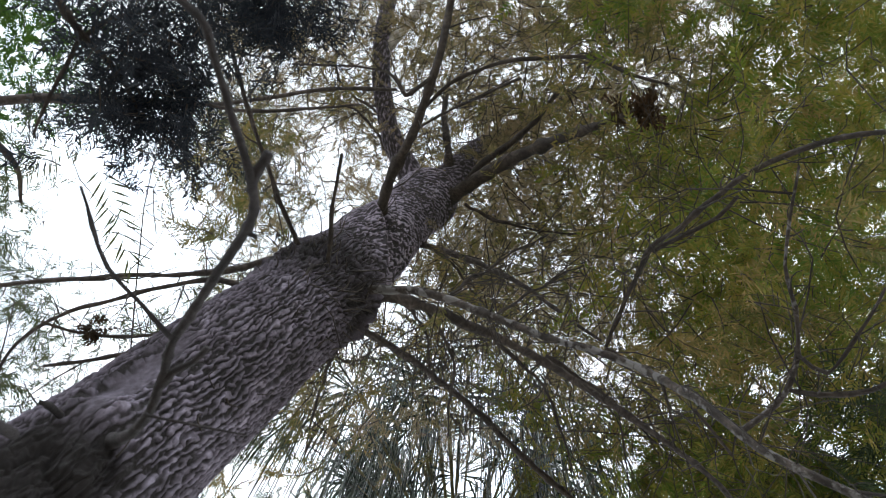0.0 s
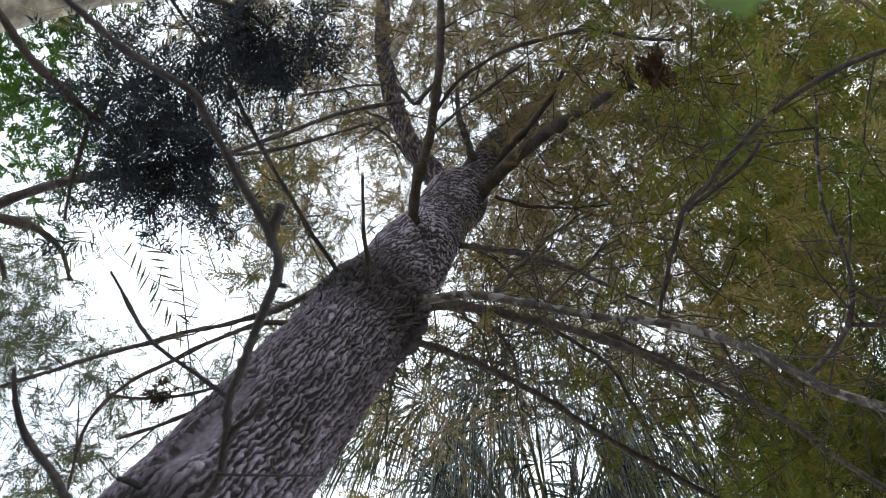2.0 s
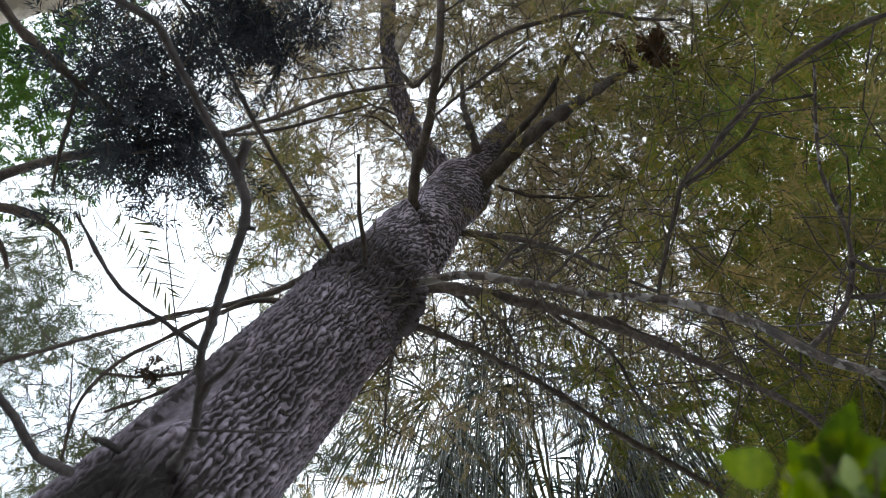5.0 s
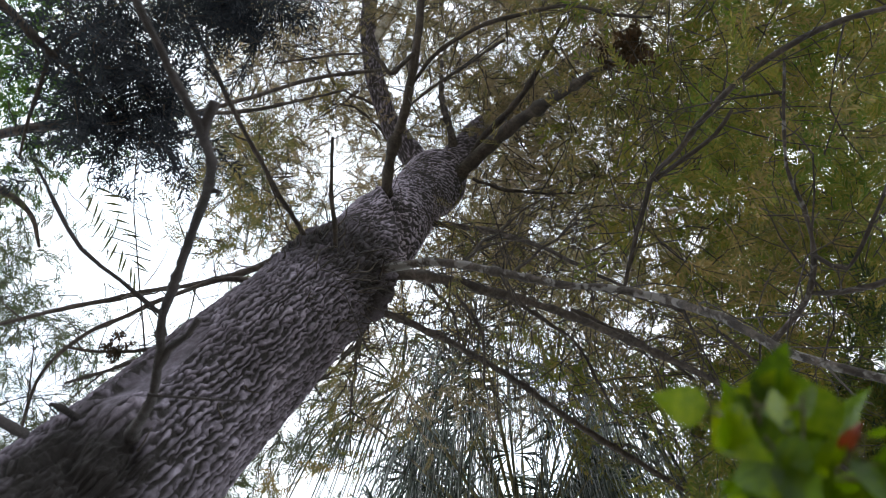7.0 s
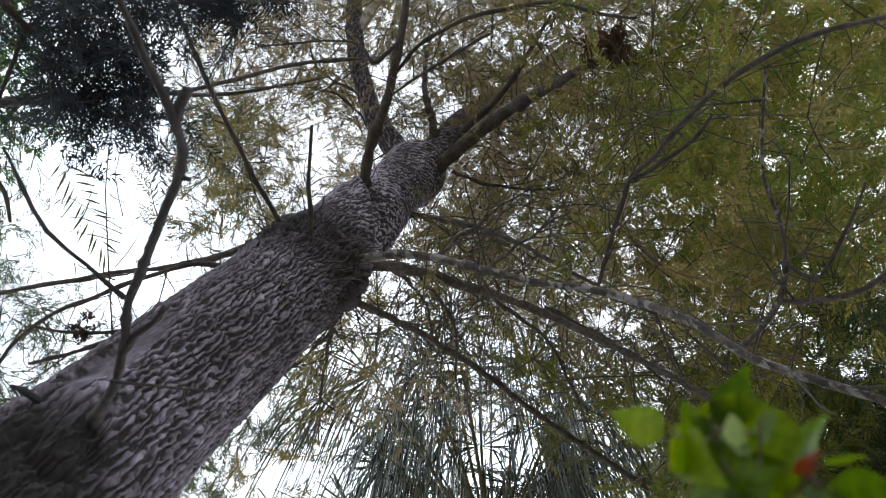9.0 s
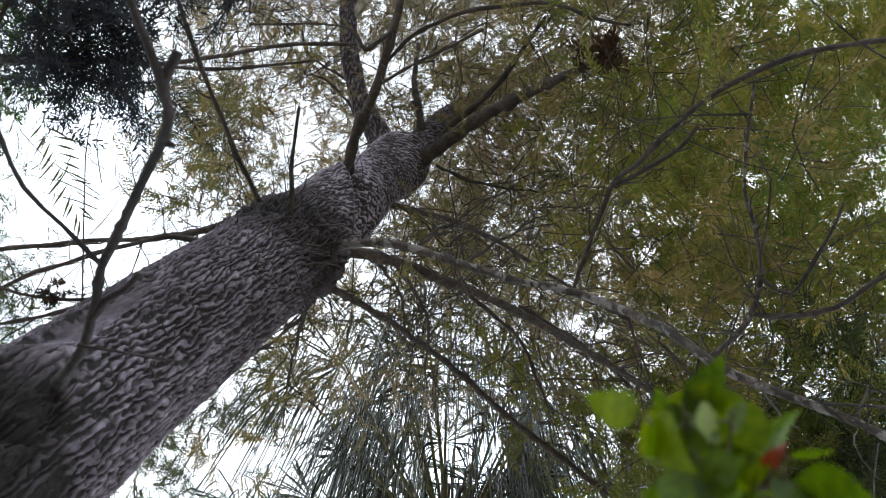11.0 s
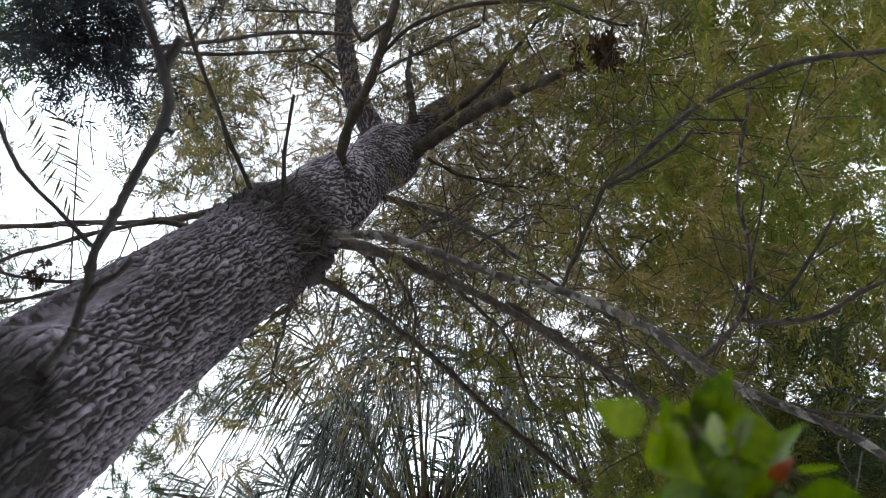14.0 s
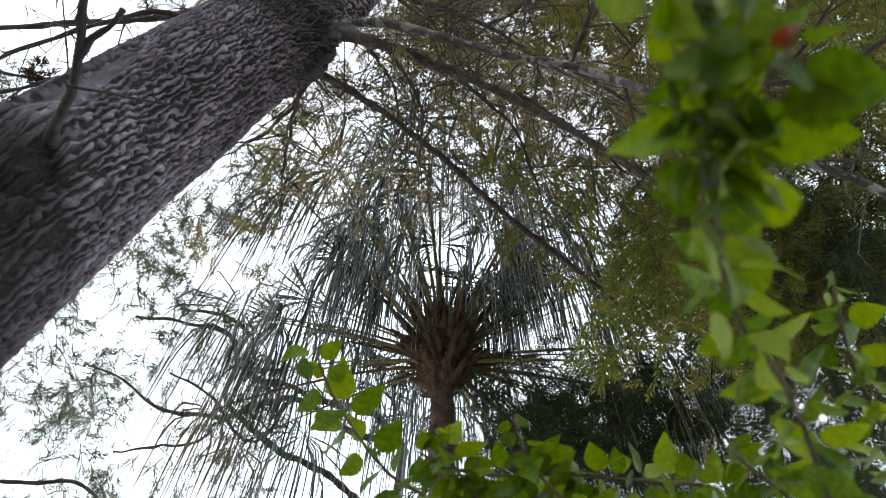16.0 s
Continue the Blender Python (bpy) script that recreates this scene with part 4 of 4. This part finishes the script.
# one feather-shaped leaf against the sky
fern = spray_template(np.random.RandomState(3), 0.34, 24, 0.10, 0.0085, 0.25, 66)
fv, ff = placed([fern], np.random.RandomState(4), np.array([(-1.195, 0.313, 4.163), (-1.108, 0.285, 4.258), (-1.298, 0.271, 4.174)]), np.array([np.array((-1.127, 0.479, 4.167)) - np.array((-1.195, 0.313, 4.163)), np.array((-1.116, 0.514, 4.220)) - np.array((-1.108, 0.285, 4.258)), np.array((-1.417, 0.381, 4.098)) - np.array((-1.298, 0.271, 4.174))]), np.array([1.0, 0.8, 0.7]))
part("feather_leaf", mesh_of("feather_leaf", fv, ff, GUM, False), dark, "grey-green feather-shaped leaves")

# ---- pale gum ----
gum = thing("gum_tree", (-6.4, 0.4, 0.0), "smooth pale-barked gum tree", "tree")
branch(gum, [(-3.803, 0.270, 6.619, 0.0420), (-3.501, 0.400, 6.822, 0.0350), (-3.281, 0.495, 6.953, 0.0315), (-3.141, 0.590, 7.026, 0.0245), (-3.038, 0.762, 7.062, 0.0175), (-3.017, 0.964, 7.042, 0.0105)], BRANCH, "limb", 10, 0.06, 0.06, 0.005, sprout=6)
branch(gum, [(-3.803, 0.234, 6.745, 0.0284), (-3.522, 0.559, 6.914, 0.0284), (-3.427, 0.721, 6.955, 0.0213), (-3.412, 0.882, 6.940, 0.0142)], BRANCH, "limb", 9, 0.06, 0.06, 0.005, sprout=6)
grow_side_twigs(gum, TWIG, 80)
branch(gum, [(-6.4, 0.4, 0.0, 0.30), (-5.9, 0.2, 2.5, 0.24), (-4.008, -0.716, 6.676, 0.1660), (-3.362, -0.925, 7.325, 0.1784), (-2.818, -1.066, 7.808, 0.1684), (-2.243, -1.167, 8.447, 0.1537), (-1.062, -1.642, 9.667, 0.1286)], PALE, "trunk", 24, 0.08, 0.02)

# ---- trees beyond, against the sky ----
r3 = np.random.RandomState(9)
back = thing("background_tree", (-5.5, 8.5, 0.0), "tall gum with crooked limbs and sparse grey-green leaves", "tree")
branch(back, [(-1.6, 8.6, 0.0, 0.2), (-0.406, 7.526, 9.749, 0.0655), (-0.508, 6.888, 10.261, 0.0571), (-0.734, 6.629, 10.432, 0.0493), (-1.212, 6.381, 10.302, 0.0443), (-1.777, 6.117, 10.011, 0.0350), (-2.335, 6.045, 9.541, 0.0301), (-2.872, 5.824, 9.259, 0.0224), (-3.282, 5.554, 9.280, 0.0148), (-3.731, 5.214, 9.293, 0.0109)], BRANCH, "limb", 10, 0.08, 0.12, 0.03, sprout=9)
branch(back, [(-0.613, 6.863, 8.983, 0.0410), (-1.266, 6.501, 9.197, 0.0372), (-1.778, 6.264, 9.276, 0.0372), (-2.102, 6.005, 9.384, 0.0333), (-2.302, 5.751, 9.505, 0.0295), (-2.203, 5.444, 9.734, 0.0262), (-2.341, 5.156, 9.868, 0.0262), (-2.763, 4.997, 9.825, 0.0224), (-3.277, 4.871, 9.702, 0.0148)], TWIG, "limb", 10, 0.08, 0.12, 0.03, sprout=9)
branch(back, [(-2.287, 5.932, 9.383, 0.0186), (-2.560, 6.119, 9.156, 0.0148), (-2.954, 6.103, 9.020, 0.0148), (-3.384, 6.068, 8.859, 0.0109)], TWIG, wobble=0.02, sprout=9)
branch(back, [(-4.060, 5.423, 7.588, 0.0197), (-3.640, 5.565, 7.737, 0.0197), (-3.331, 5.638, 7.852, 0.0172), (-3.103, 5.817, 7.817, 0.0148), (-3.010, 5.972, 7.725, 0.0098)], BRANCH)
branch(back, [(-0.427, 6.096, 9.107, 0.0367), (-0.995, 5.858, 9.224, 0.0367), (-1.439, 5.554, 9.359, 0.0315), (-1.806, 5.433, 9.359, 0.0315), (-2.085, 5.188, 9.442, 0.0262), (-2.007, 5.011, 9.569, 0.0262), (-2.338, 4.791, 9.601, 0.0210), (-2.711, 4.667, 9.548, 0.0157)], BRANCH, "limb", 9, 0.08, 0.12, 0.04, sprout=13)
branch(back, [(-1.439, 5.554, 9.359, 0.0262), (-1.575, 5.770, 9.182, 0.0236), (-1.858, 5.914, 9.009, 0.0210), (-2.066, 5.843, 9.005, 0.0184), (-2.437, 5.453, 9.164, 0.0157), (-2.783, 5.255, 9.173, 0.0105)], TWIG, "limb", 9, 0.08, 0.12, 0.04, sprout=13)
grow_side_twigs(back, TWIG, 79)
bclumps = []
for k in range(330):
    z = r3.uniform(7.5, 12.5)
    h = z - 1.5
    x, y = r3.uniform(-0.85, -0.22), r3.uniform(0.0, 1.05)
    if ((x + 0.40) / 0.11) ** 2 + ((y - 0.16) / 0.15) ** 2 > 1 and (y < 0.5 or r3.rand() < 0.62):
        bclumps.append((h * x, h * y, z, r3.uniform(0.22, 0.5), 56))
for k in range(40):
    h = r3.uniform(7.0, 10.5)
    bclumps.append((h * r3.uniform(-0.80, -0.55), h * r3.uniform(0.10, 0.50), 1.5 + h, 0.45, 60))
for k in range(26):
    h = r3.uniform(6.0, 10.0)
    bclumps.append((h * r3.uniform(-0.55, -0.2), h * r3.uniform(0.42, 0.75), 1.5 + h, 0.35, 50))
crown(back, bclumps, GUM, TWIG, LANCE, 31, per_twig=6, size=0.70, hang=0.6, label="sparse drooping grey-green leaves", twig_r=0.005)
leafy = thing("leafy_tree", (-7.5, -1.0, 0.0), "leafy green tree beyond the pale gum", "tree")
branch(leafy, [(-7.5, -1.0, 0.0, 0.2), (-6.9, -0.8, 4.0, 0.15), (-5.8, -0.5, 7.5, 0.08)], BRANCH, "trunk", 10, 0.2)
crown(leafy, [(7.5 * r3.uniform(-0.82, -0.42), 7.5 * r3.uniform(-0.30, 0.05), r3.uniform(8.2, 9.8), 0.5, 46) for _ in range(150)], LEAFY, TWIG, BROADL, 32, per_twig=6, size=0.5, label="bright green leaves")

# ---- dark conifer low on the dense side ----
con = thing("conifer", (3.5, 5.3, 0.0), "dark green conifer with drooping dense sprays", "tree")
branch(con, [(3.5, 5.3, 0.0, 0.2), (3.5, 5.2, 4.0, 0.15), (3.4, 5.1, 9.0, 0.05)], TWIG, "trunk", 10, 0.2)
cc = []
for k in range(150):
    z = r3.uniform(4.6, 9.0)
    a, q = r3.uniform(0, 2 * np.pi), r3.uniform(0.2, 1) * min(2.2, (10.2 - z) * 0.55)
    cc.append((3.4 + q * math.cos(a) * 1.15, 5.0 + q * math.sin(a) * 0.9, z, 0.45, 50))
for k in range(90):
    z = r3.uniform(5.2, 7.5)
    h = z - 1.5
    cc.append((h * r3.uniform(0.42, 0.78), h * r3.uniform(0.38, 0.72), z, 0.4, 36))
for k in range(84):
    z = r3.uniform(7.0, 9.2)
    h = z - 1.5
    cc.append((h * r3.uniform(0.07, 0.36), h * r3.uniform(0.66, 0.86), z, 0.42, 50))
crown(con, cc, CONIFER, TWIG, NEEDLE, 33, per_twig=8, size=1.5, hang=0.6, label="dark green drooping sprays")
for q in ([(3.45, 5.15, 5.2, 0.05), (2.4, 4.9, 5.9, 0.03), (1.3, 4.8, 6.2, 0.012)], [(3.45, 5.15, 5.0, 0.06), (3.0, 4.0, 5.9, 0.04), (2.4, 2.7, 6.4, 0.015)], [(3.45, 5.15, 5.8, 0.05), (3.5, 3.9, 6.6, 0.03), (3.6, 2.6, 6.9, 0.015)]):
    branch(con, q, TWIG, wobble=0.01, sprout=8)
grow_side_twigs(con, TWIG, 78)

# ---- clumps of dead leaves caught in the branches ----
clump = thing("dead_leaf_clump", (0.857, 0.025, 5.612), "dark brown clump of dead leaves caught on a branch", "leaf clump")
crown(clump, [(*(0.856, 0.020, 5.612), 0.08, 34), (*(0.796, 0.056, 5.624), 0.05, 30), (*(0.700, 0.065, 5.691), 0.05, 16)], DEAD, TWIG, BROADL, 51, per_twig=6, size=0.36, label="dead leaves")
clump2 = thing("dead_leaf_clump", (-1.389, 0.992, 4.535), "dark brown clump of dead leaves on a bare branch", "leaf clump")
crown(clump2, [(*(-1.388, 0.988, 4.537), 0.04, 36), (*(-1.352, 1.023, 4.541), 0.03, 14)], DEAD, TWIG, BROADL, 52, per_twig=6, size=0.17, label="dead leaves")
branch(clump2, [(-1.548, 0.956, 4.468, 0.0057), (-1.438, 0.998, 4.509, 0.0057), (-1.322, 1.021, 4.556, 0.0057), (-1.182, 1.006, 4.562, 0.0066), (-1.007, 0.931, 4.484, 0.0072)], TWIG, wobble=0.004)

# ---- palm ----
PX, PY, PZ = (0.136, 4.321, 7.924)
palm = thing("palm", (PX + 0.05, PY + 0.35, 0.0), "fan palm with shaggy brown crown base and hanging leaf strips", "palm")
part("trunk", tube_mesh("trunk", [(PX + 0.05, PY + 0.35, 0, 0.2), (PX + 0.03, PY + 0.2, 3.0, 0.12), (PX, PY + 0.05, PZ - 0.8, 0.095), (PX, PY, PZ - 0.25, 0.10), (PX, PY, PZ + 0.1, 0.12)], FIBRE, 20, 0.06, 0.06, 0.0, 3), palm, "ringed brown palm trunk")
rp = np.random.RandomState(17)


def leaf_base(az, el, low):
    """A broad, split, fibrous old leaf base."""
    d = Vector((math.cos(az) * math.cos(el), math.sin(az) * math.cos(el), math.sin(el)))
    s = Vector((PX, PY, PZ + low)) + Vector((math.cos(az), math.sin(az), 0)) * (0.03 + 0.20 * (low + 0.40))
    pts = [(*(s - d * 0.05), 0.055), (*(s + d * 0.12), 0.046), (*(s + d * 0.27), 0.026), (*(s + d * rp.uniform(0.29, 0.44)), 0.010)]
    part("leaf_base", tube_mesh("leaf_base", pts, FIBRE, 7, 0.03, 0.22, 0.006, rp.randint(999)), palm)


for k in range(90):
    leaf_base(k * 2.39996, rp.uniform(0.5, 1.3), rp.uniform(-0.42, 0.30))


def frond(az, el, stalk, blade, dead):
    """A fan leaf: arching stalk, and long narrow strips that spread from its end and hang down."""
    d = np.array((math.cos(az) * math.cos(el), math.sin(az) * math.cos(el), math.sin(el)))
    s = np.array((PX, PY, PZ + 0.05 + 0.12 * math.sin(el)))
    sag = np.array((0, 0, -0.20 * stalk * math.cos(el)))
    swing = np.cross(d, (0, 0, 1.0)) * rp.normal() * 0.05 * stalk
    thick = rp.uniform(0.012, 0.024)
    pts = [(*(s + d * stalk * u + sag * u * u + swing * u * u), thick * (1 - 0.6 * u)) for u in (0, 0.3, 0.6, 0.85, 1.0)]
    stem = part("frond", tube_mesh("frond", pts, DEADSTALK if dead else STALK, 6, 0.08, 0.06, 0.004, rp.randint(999)), palm)
    hub = s + d * stalk + sag + swing
    flat = np.array((d[0], d[1], d[2] - 0.35))
    flat /= np.linalg.norm(flat)
    side = np.cross(flat, (0, 0, 1.0))
    side /= np.linalg.norm(side) + 1e-9
    vs, fs = [], []
    n = 14 if dead else 42
    for i in range(n):
        a = radians(-120 + 240 * i / (n - 1)) + rp.normal() * 0.05
        a += 0.6 * (round(a * 2.6 + az) / 2.6 - az / 2.6 - a)
        w = flat * math.cos(a) + side * math.sin(a)
        ln = blade * (0.75 + 0.25 * math.cos(a * 0.7)) * rp.uniform(0.7, 1.15)
        turn = rp.uniform(0.03, 0.22)
        p, v = hub + w * 0.02, w.copy()
        wide = np.cross(w, (0, 0, 1.0)) + rp.normal(size=3) * 0.5
        wide /= np.linalg.norm(wide) + 1e-9
        m = 9
        for j in range(m + 1):
            u = j / m
            half = 0.5 * (0.005 + 0.017 * min(1, u * 6) * (1 - max(0, u - 0.15) / 0.9) ** 1.5)
            vs += [p - wide * half, p + wide * half]
            if j:
                k = len(vs)
                fs.append((k - 4, k - 3, k - 1, k - 2))
            pull = 0.25 if u < turn else 2.6
            v = v + np.array((0, 0, -1.0)) * pull + rp.normal(size=3) * (0.06 if u < turn else 0.025)
            v /= np.linalg.norm(v)
            p = p + v * ln / m
    part("blade", mesh_of("blade", np.array(vs), np.array(fs), PALMDEAD if dead else PALM, True), stem)


STALK = branch_bark_material("palm_stalk", (0.14, 0.14, 0.06), (0.27, 0.25, 0.12), (0.38, 0.33, 0.19), 20)
DEADSTALK = branch_bark_material("dry_palm_stalk", (0.07, 0.042, 0.028), (0.13, 0.08, 0.052), (0.21, 0.14, 0.09), 20)
PALMDEAD = leaf_material("dry_palm_blade", [(0.3, (0.09, 0.075, 0.055)), (0.7, (0.19, 0.15, 0.105))], (1.3, 1.2, 1.0), 1.5, 0.55, 0.25)
for k in range(104):
    u = k / 103
    el = radians(-18 + 98 * u ** 0.9 + rp.uniform(-8, 8))
    az = k * 2.39996 + rp.uniform(-0.6, 0.6)
    if (math.sin(az) < -0.35 and el < radians(30)) or (el < radians(26) and math.cos(az) < 0.2 and k % 4):
        continue
    frond(az, el, rp.uniform(1.2, 2.0) + 1.0 * u, rp.uniform(1.3, 1.9) + (0.7 if u > 0.45 else -0.3 if u < 0.3 else 0), u < 0.16)
for k in range(7):
    frond(k * 2.39996 + 0.4, radians(rp.uniform(52, 84)), rp.uniform(0.9, 1.7), rp.uniform(1.3, 1.8), False)
# fronds whose strips hang before the heart
for k in range(9):
    frond(radians(-90 + rp.uniform(-75, 75)), radians(rp.uniform(38, 68)), rp.uniform(1.2, 2.0), rp.uniform(1.2, 1.8), False)
# withered stalks that still stand round the crown base
for k in range(34):
    az, el, ln = rp.uniform(0, 2 * np.pi), radians(rp.uniform(25, 82)), rp.uniform(0.5, 1.1)
    d = np.array((math.cos(az) * math.cos(el), math.sin(az) * math.cos(el), math.sin(el)))
    s = np.array((PX, PY, PZ + rp.uniform(-0.1, 0.2))) + d * 0.08
    side = rp.normal(size=3) * 0.10
    part("withered_stalk", tube_mesh("withered_stalk", [(*s, 0.032), (*(s + d * ln * 0.5 + side * 0.3), 0.022), (*(s + d * ln + side), 0.008)], FIBRE if k % 3 else DEADSTALK, 6, 0.05, 0.2, 0.012, rp.randint(999)), palm)

# ---- broad-leaved climber close to the camera ----
rv = np.random.RandomState(23)


def broad_leaf(name, mat, length, width, curl, teeth, seed):
    """An ovate, toothed leaf along +x with a folded midrib, a pointed tip and a short stalk."""
    r = np.random.RandomState(seed)
    n = 22
    vs, fs = [], []
    for i in range(n + 1):
        u = i / n
        w = width * 0.5 * (math.sin(math.pi * u ** 0.62) ** 0.8 * (1 - 0.35 * u * u) if 0 < u < 1 else 0) * (1 + (0.10 if i % 2 else -0.09) * teeth)
        z = -curl * length * u * u + 0.02 * length * math.sin(u * 7 + seed)
        x = length * u
        for s in (-1, -0.5, 0, 0.5, 1):
            vs.append((x + abs(s) * w * 0.12, s * w, z + 0.30 * abs(s) * w - 0.16 * s * s * w + r.normal() * 0.012 * width * abs(s)))
        if i:
            for k in range(4):
                a = 5 * (i - 1) + k
                fs.append((a, a + 1, a + 6, a + 5))
    me = mesh_of(name, np.array(vs), np.array(fs), mat)
    return me


LEAVES = [broad_leaf("leaf", BROAD, 1.0, 0.72, 0.25, 1, 1), broad_leaf("leaf", BROAD, 1.0, 0.62, 0.12, 1, 2), broad_leaf("leaf", BROAD, 1.0, 0.8, 0.4, 0.8, 3), broad_leaf("leaf", BROAD, 1.0, 0.66, -0.12, 1, 4)]
RUST = broad_leaf("leaf", RUSTY, 1.0, 0.7, 0.3, 1, 5)


def put_leaf(parent, at, way, facing, size, me=None, label=""):
    """A leaf with its foot at a point, along a way, its face towards facing."""
    x = Vector(way).normalized()
    z = Vector(facing)
    y = z.cross(x)
    if y.length < 1e-3:
        y = x.orthogonal()
    y.normalize()
    z = x.cross(y)
    m = Matrix((x, y, z)).transposed().to_4x4()
    ob = new("leaf", me or LEAVES[rv.randint(len(LEAVES))])
    ob.parent = parent
    ob.matrix_basis = Matrix.Translation(Vector(at) - parent.location) @ m @ Matrix.Diagonal((size, size, size, 1))
    if label:
        tagged(ob, label)
    return ob


def leafy_stem(parent, points, leaves, size, spread=1.0, bare=0):
    """A stem with leaves on short stalks, set by turns round it; its first points up to bare carry none."""
    q = smooth_path(points[bare:], 0.01)
    start = 0.0
    part("stem", tube_mesh("stem", points, STEM, 7, 0.02, 0.08, 0.001, rv.randint(999)), parent)
    for k in range(leaves):
        u = start + (1 - start) * (k + 0.7) / leaves
        i = min(len(q) - 2, int(u * (len(q) - 1)))
        p, d = Vector(q[i, :3]), Vector(q[i + 1, :3] - q[i, :3]).normalized()
        a = k * 2.4 + rv.uniform(-0.5, 0.5)
        e = d.orthogonal().normalized()
        out = (e * math.cos(a) + d.cross(e) * math.sin(a)) * spread + d * rv.uniform(0.15, 0.6)
        out.normalize()
        out.z -= rv.uniform(-0.1, 0.8)
        s = size * rv.uniform(0.65, 1.15) * (1 - 0.35 * max(0, u - 0.75) / 0.25)
        foot = p + out * s * 0.25
        part("leaf_stalk", tube_mesh("leaf_stalk", [(*p, 0.0012), (*((p + foot) / 2 + Vector((0, 0, 0.002))), 0.001), (*(foot + out * 0.004), 0.0009)], STEM, 5, 0.01, 0.0), parent)
        put_leaf(parent, foot, out, (rv.normal() * 0.4, rv.normal() * 0.4, 1), s)


STEM = branch_bark_material("green_brown_stem", (0.05, 0.045, 0.02), (0.10, 0.085, 0.035), (0.16, 0.13, 0.06), 60)
climber = thing("climber", (0.9, 1.5, 0.0), "tall climber shoot with bright green toothed leaves and one rusty leaf", "climber")
leafy_stem(climber, [(0.9, 1.5, 0.0, 0.008), (0.85, 1.4, 0.9, 0.007), (0.603, 1.049, 2.187, 0.0031), (0.534, 0.906, 2.215, 0.0029), (0.456, 0.756, 2.206, 0.0025), (0.388, 0.670, 2.187, 0.0023), (0.345, 0.580, 2.154, 0.0021), (0.320, 0.496, 2.116, 0.0017), (0.304, 0.424, 2.076, 0.0014), (0.295, 0.373, 2.046, 0.0011), (0.294, 0.352, 2.044, 0.0010)], 74, 0.057, 1.0, 2)
leafy_stem(climber, [(0.312, 0.497, 2.118, 0.0011), (0.323, 0.443, 2.086, 0.0011), (0.327, 0.399, 2.051, 0.0008), (0.328, 0.377, 2.033, 0.0007)], 18, 0.062, 1.0)
leafy_stem(climber, [(0.337, 0.555, 2.144, 0.0012), (0.313, 0.497, 2.118, 0.0011), (0.284, 0.416, 2.082, 0.0009), (0.264, 0.352, 2.053, 0.0007)], 20, 0.062, 1.0)
leafy_stem(climber, [(0.320, 0.496, 2.116, 0.0011), (0.285, 0.436, 2.090, 0.0010), (0.256, 0.388, 2.066, 0.0008), (0.236, 0.352, 2.050, 0.0006)], 12, 0.062, 1.0)
put_leaf(climber, (0.312, 0.384, 2.033), (0.6, -0.3, 0.05), (0.1, 0.25, -1), 0.024, RUST, "rust-red withered leaf")
spray2 = thing("climber", (0.5, 2.2, 0.0), "arching shoot with serrated bright green leaves", "climber")
leafy_stem(spray2, [(0.5, 2.2, 0.0, 0.008), (0.35, 2.0, 1.2, 0.007), (0.203, 1.482, 2.758, 0.0038), (0.091, 1.379, 2.760, 0.0037), (0.017, 1.320, 2.754, 0.0036), (-0.051, 1.229, 2.767, 0.0031), (-0.097, 1.143, 2.783, 0.0026), (-0.125, 1.071, 2.800, 0.0021)], 32, 0.080, 1.0, 2)
hedge = thing("climber", (0.8, 2.3, 0.0), "tangled leafy climber stems with broad green leaves", "climber")
leafy_stem(hedge, [(0.8, 2.3, 0.0, 0.008), (0.9, 2.1, 1.4, 0.007), (0.617, 1.276, 2.633, 0.0044), (0.551, 1.228, 2.631, 0.0042), (0.424, 1.242, 2.661, 0.0042), (0.329, 1.247, 2.679, 0.0042), (0.231, 1.259, 2.684, 0.0034), (0.131, 1.255, 2.694, 0.0034), (0.070, 1.233, 2.711, 0.0025)], 62, 0.068, 1.1, 2)
leafy_stem(hedge, [(0.478, 1.347, 2.623, 0.0035), (0.339, 1.258, 2.602, 0.0033), (0.265, 1.209, 2.656, 0.0033), (0.236, 1.150, 2.703, 0.0025)], 32, 0.064, 1.1)
leafy_stem(hedge, [(0.235, 1.377, 2.647, 0.0035), (0.172, 1.290, 2.663, 0.0034), (0.131, 1.247, 2.700, 0.0025), (0.099, 1.201, 2.735, 0.0021)], 29, 0.064, 1.1)
leafy_stem(hedge, [(0.732, 1.222, 2.475, 0.0033), (0.660, 1.159, 2.500, 0.0032), (0.579, 1.102, 2.519, 0.0031), (0.550, 1.082, 2.546, 0.0023)], 29, 0.064, 1.1)
leafy_stem(hedge, [(0.737, 1.024, 2.348, 0.0028), (0.676, 0.932, 2.389, 0.0027), (0.623, 0.833, 2.418, 0.0026), (0.606, 0.748, 2.472, 0.0020)], 35, 0.052, 1.0)
over = thing("climber", (0.6, -1.2, 0.0), "climber shoot hanging close overhead with two broad green leaves", "climber")
leafy_stem(over, [(0.6, -1.2, 0.0, 0.007), (0.5, -0.8, 1.5, 0.006), (0.34, -0.42, 2.05, 0.004), (0.18, -0.17, 1.97, 0.002)], 3, 0.05, 1.0, 1)
put_leaf(over, (0.165, -0.146, 1.966), (-0.12, 1.0, -0.36), (0.1, 0.3, 1), 0.125, LEAVES[2])
put_leaf(over, (0.205, -0.146, 1.966), (0.26, 1.0, -0.36), (-0.1, 0.3, 1), 0.125, LEAVES[2])
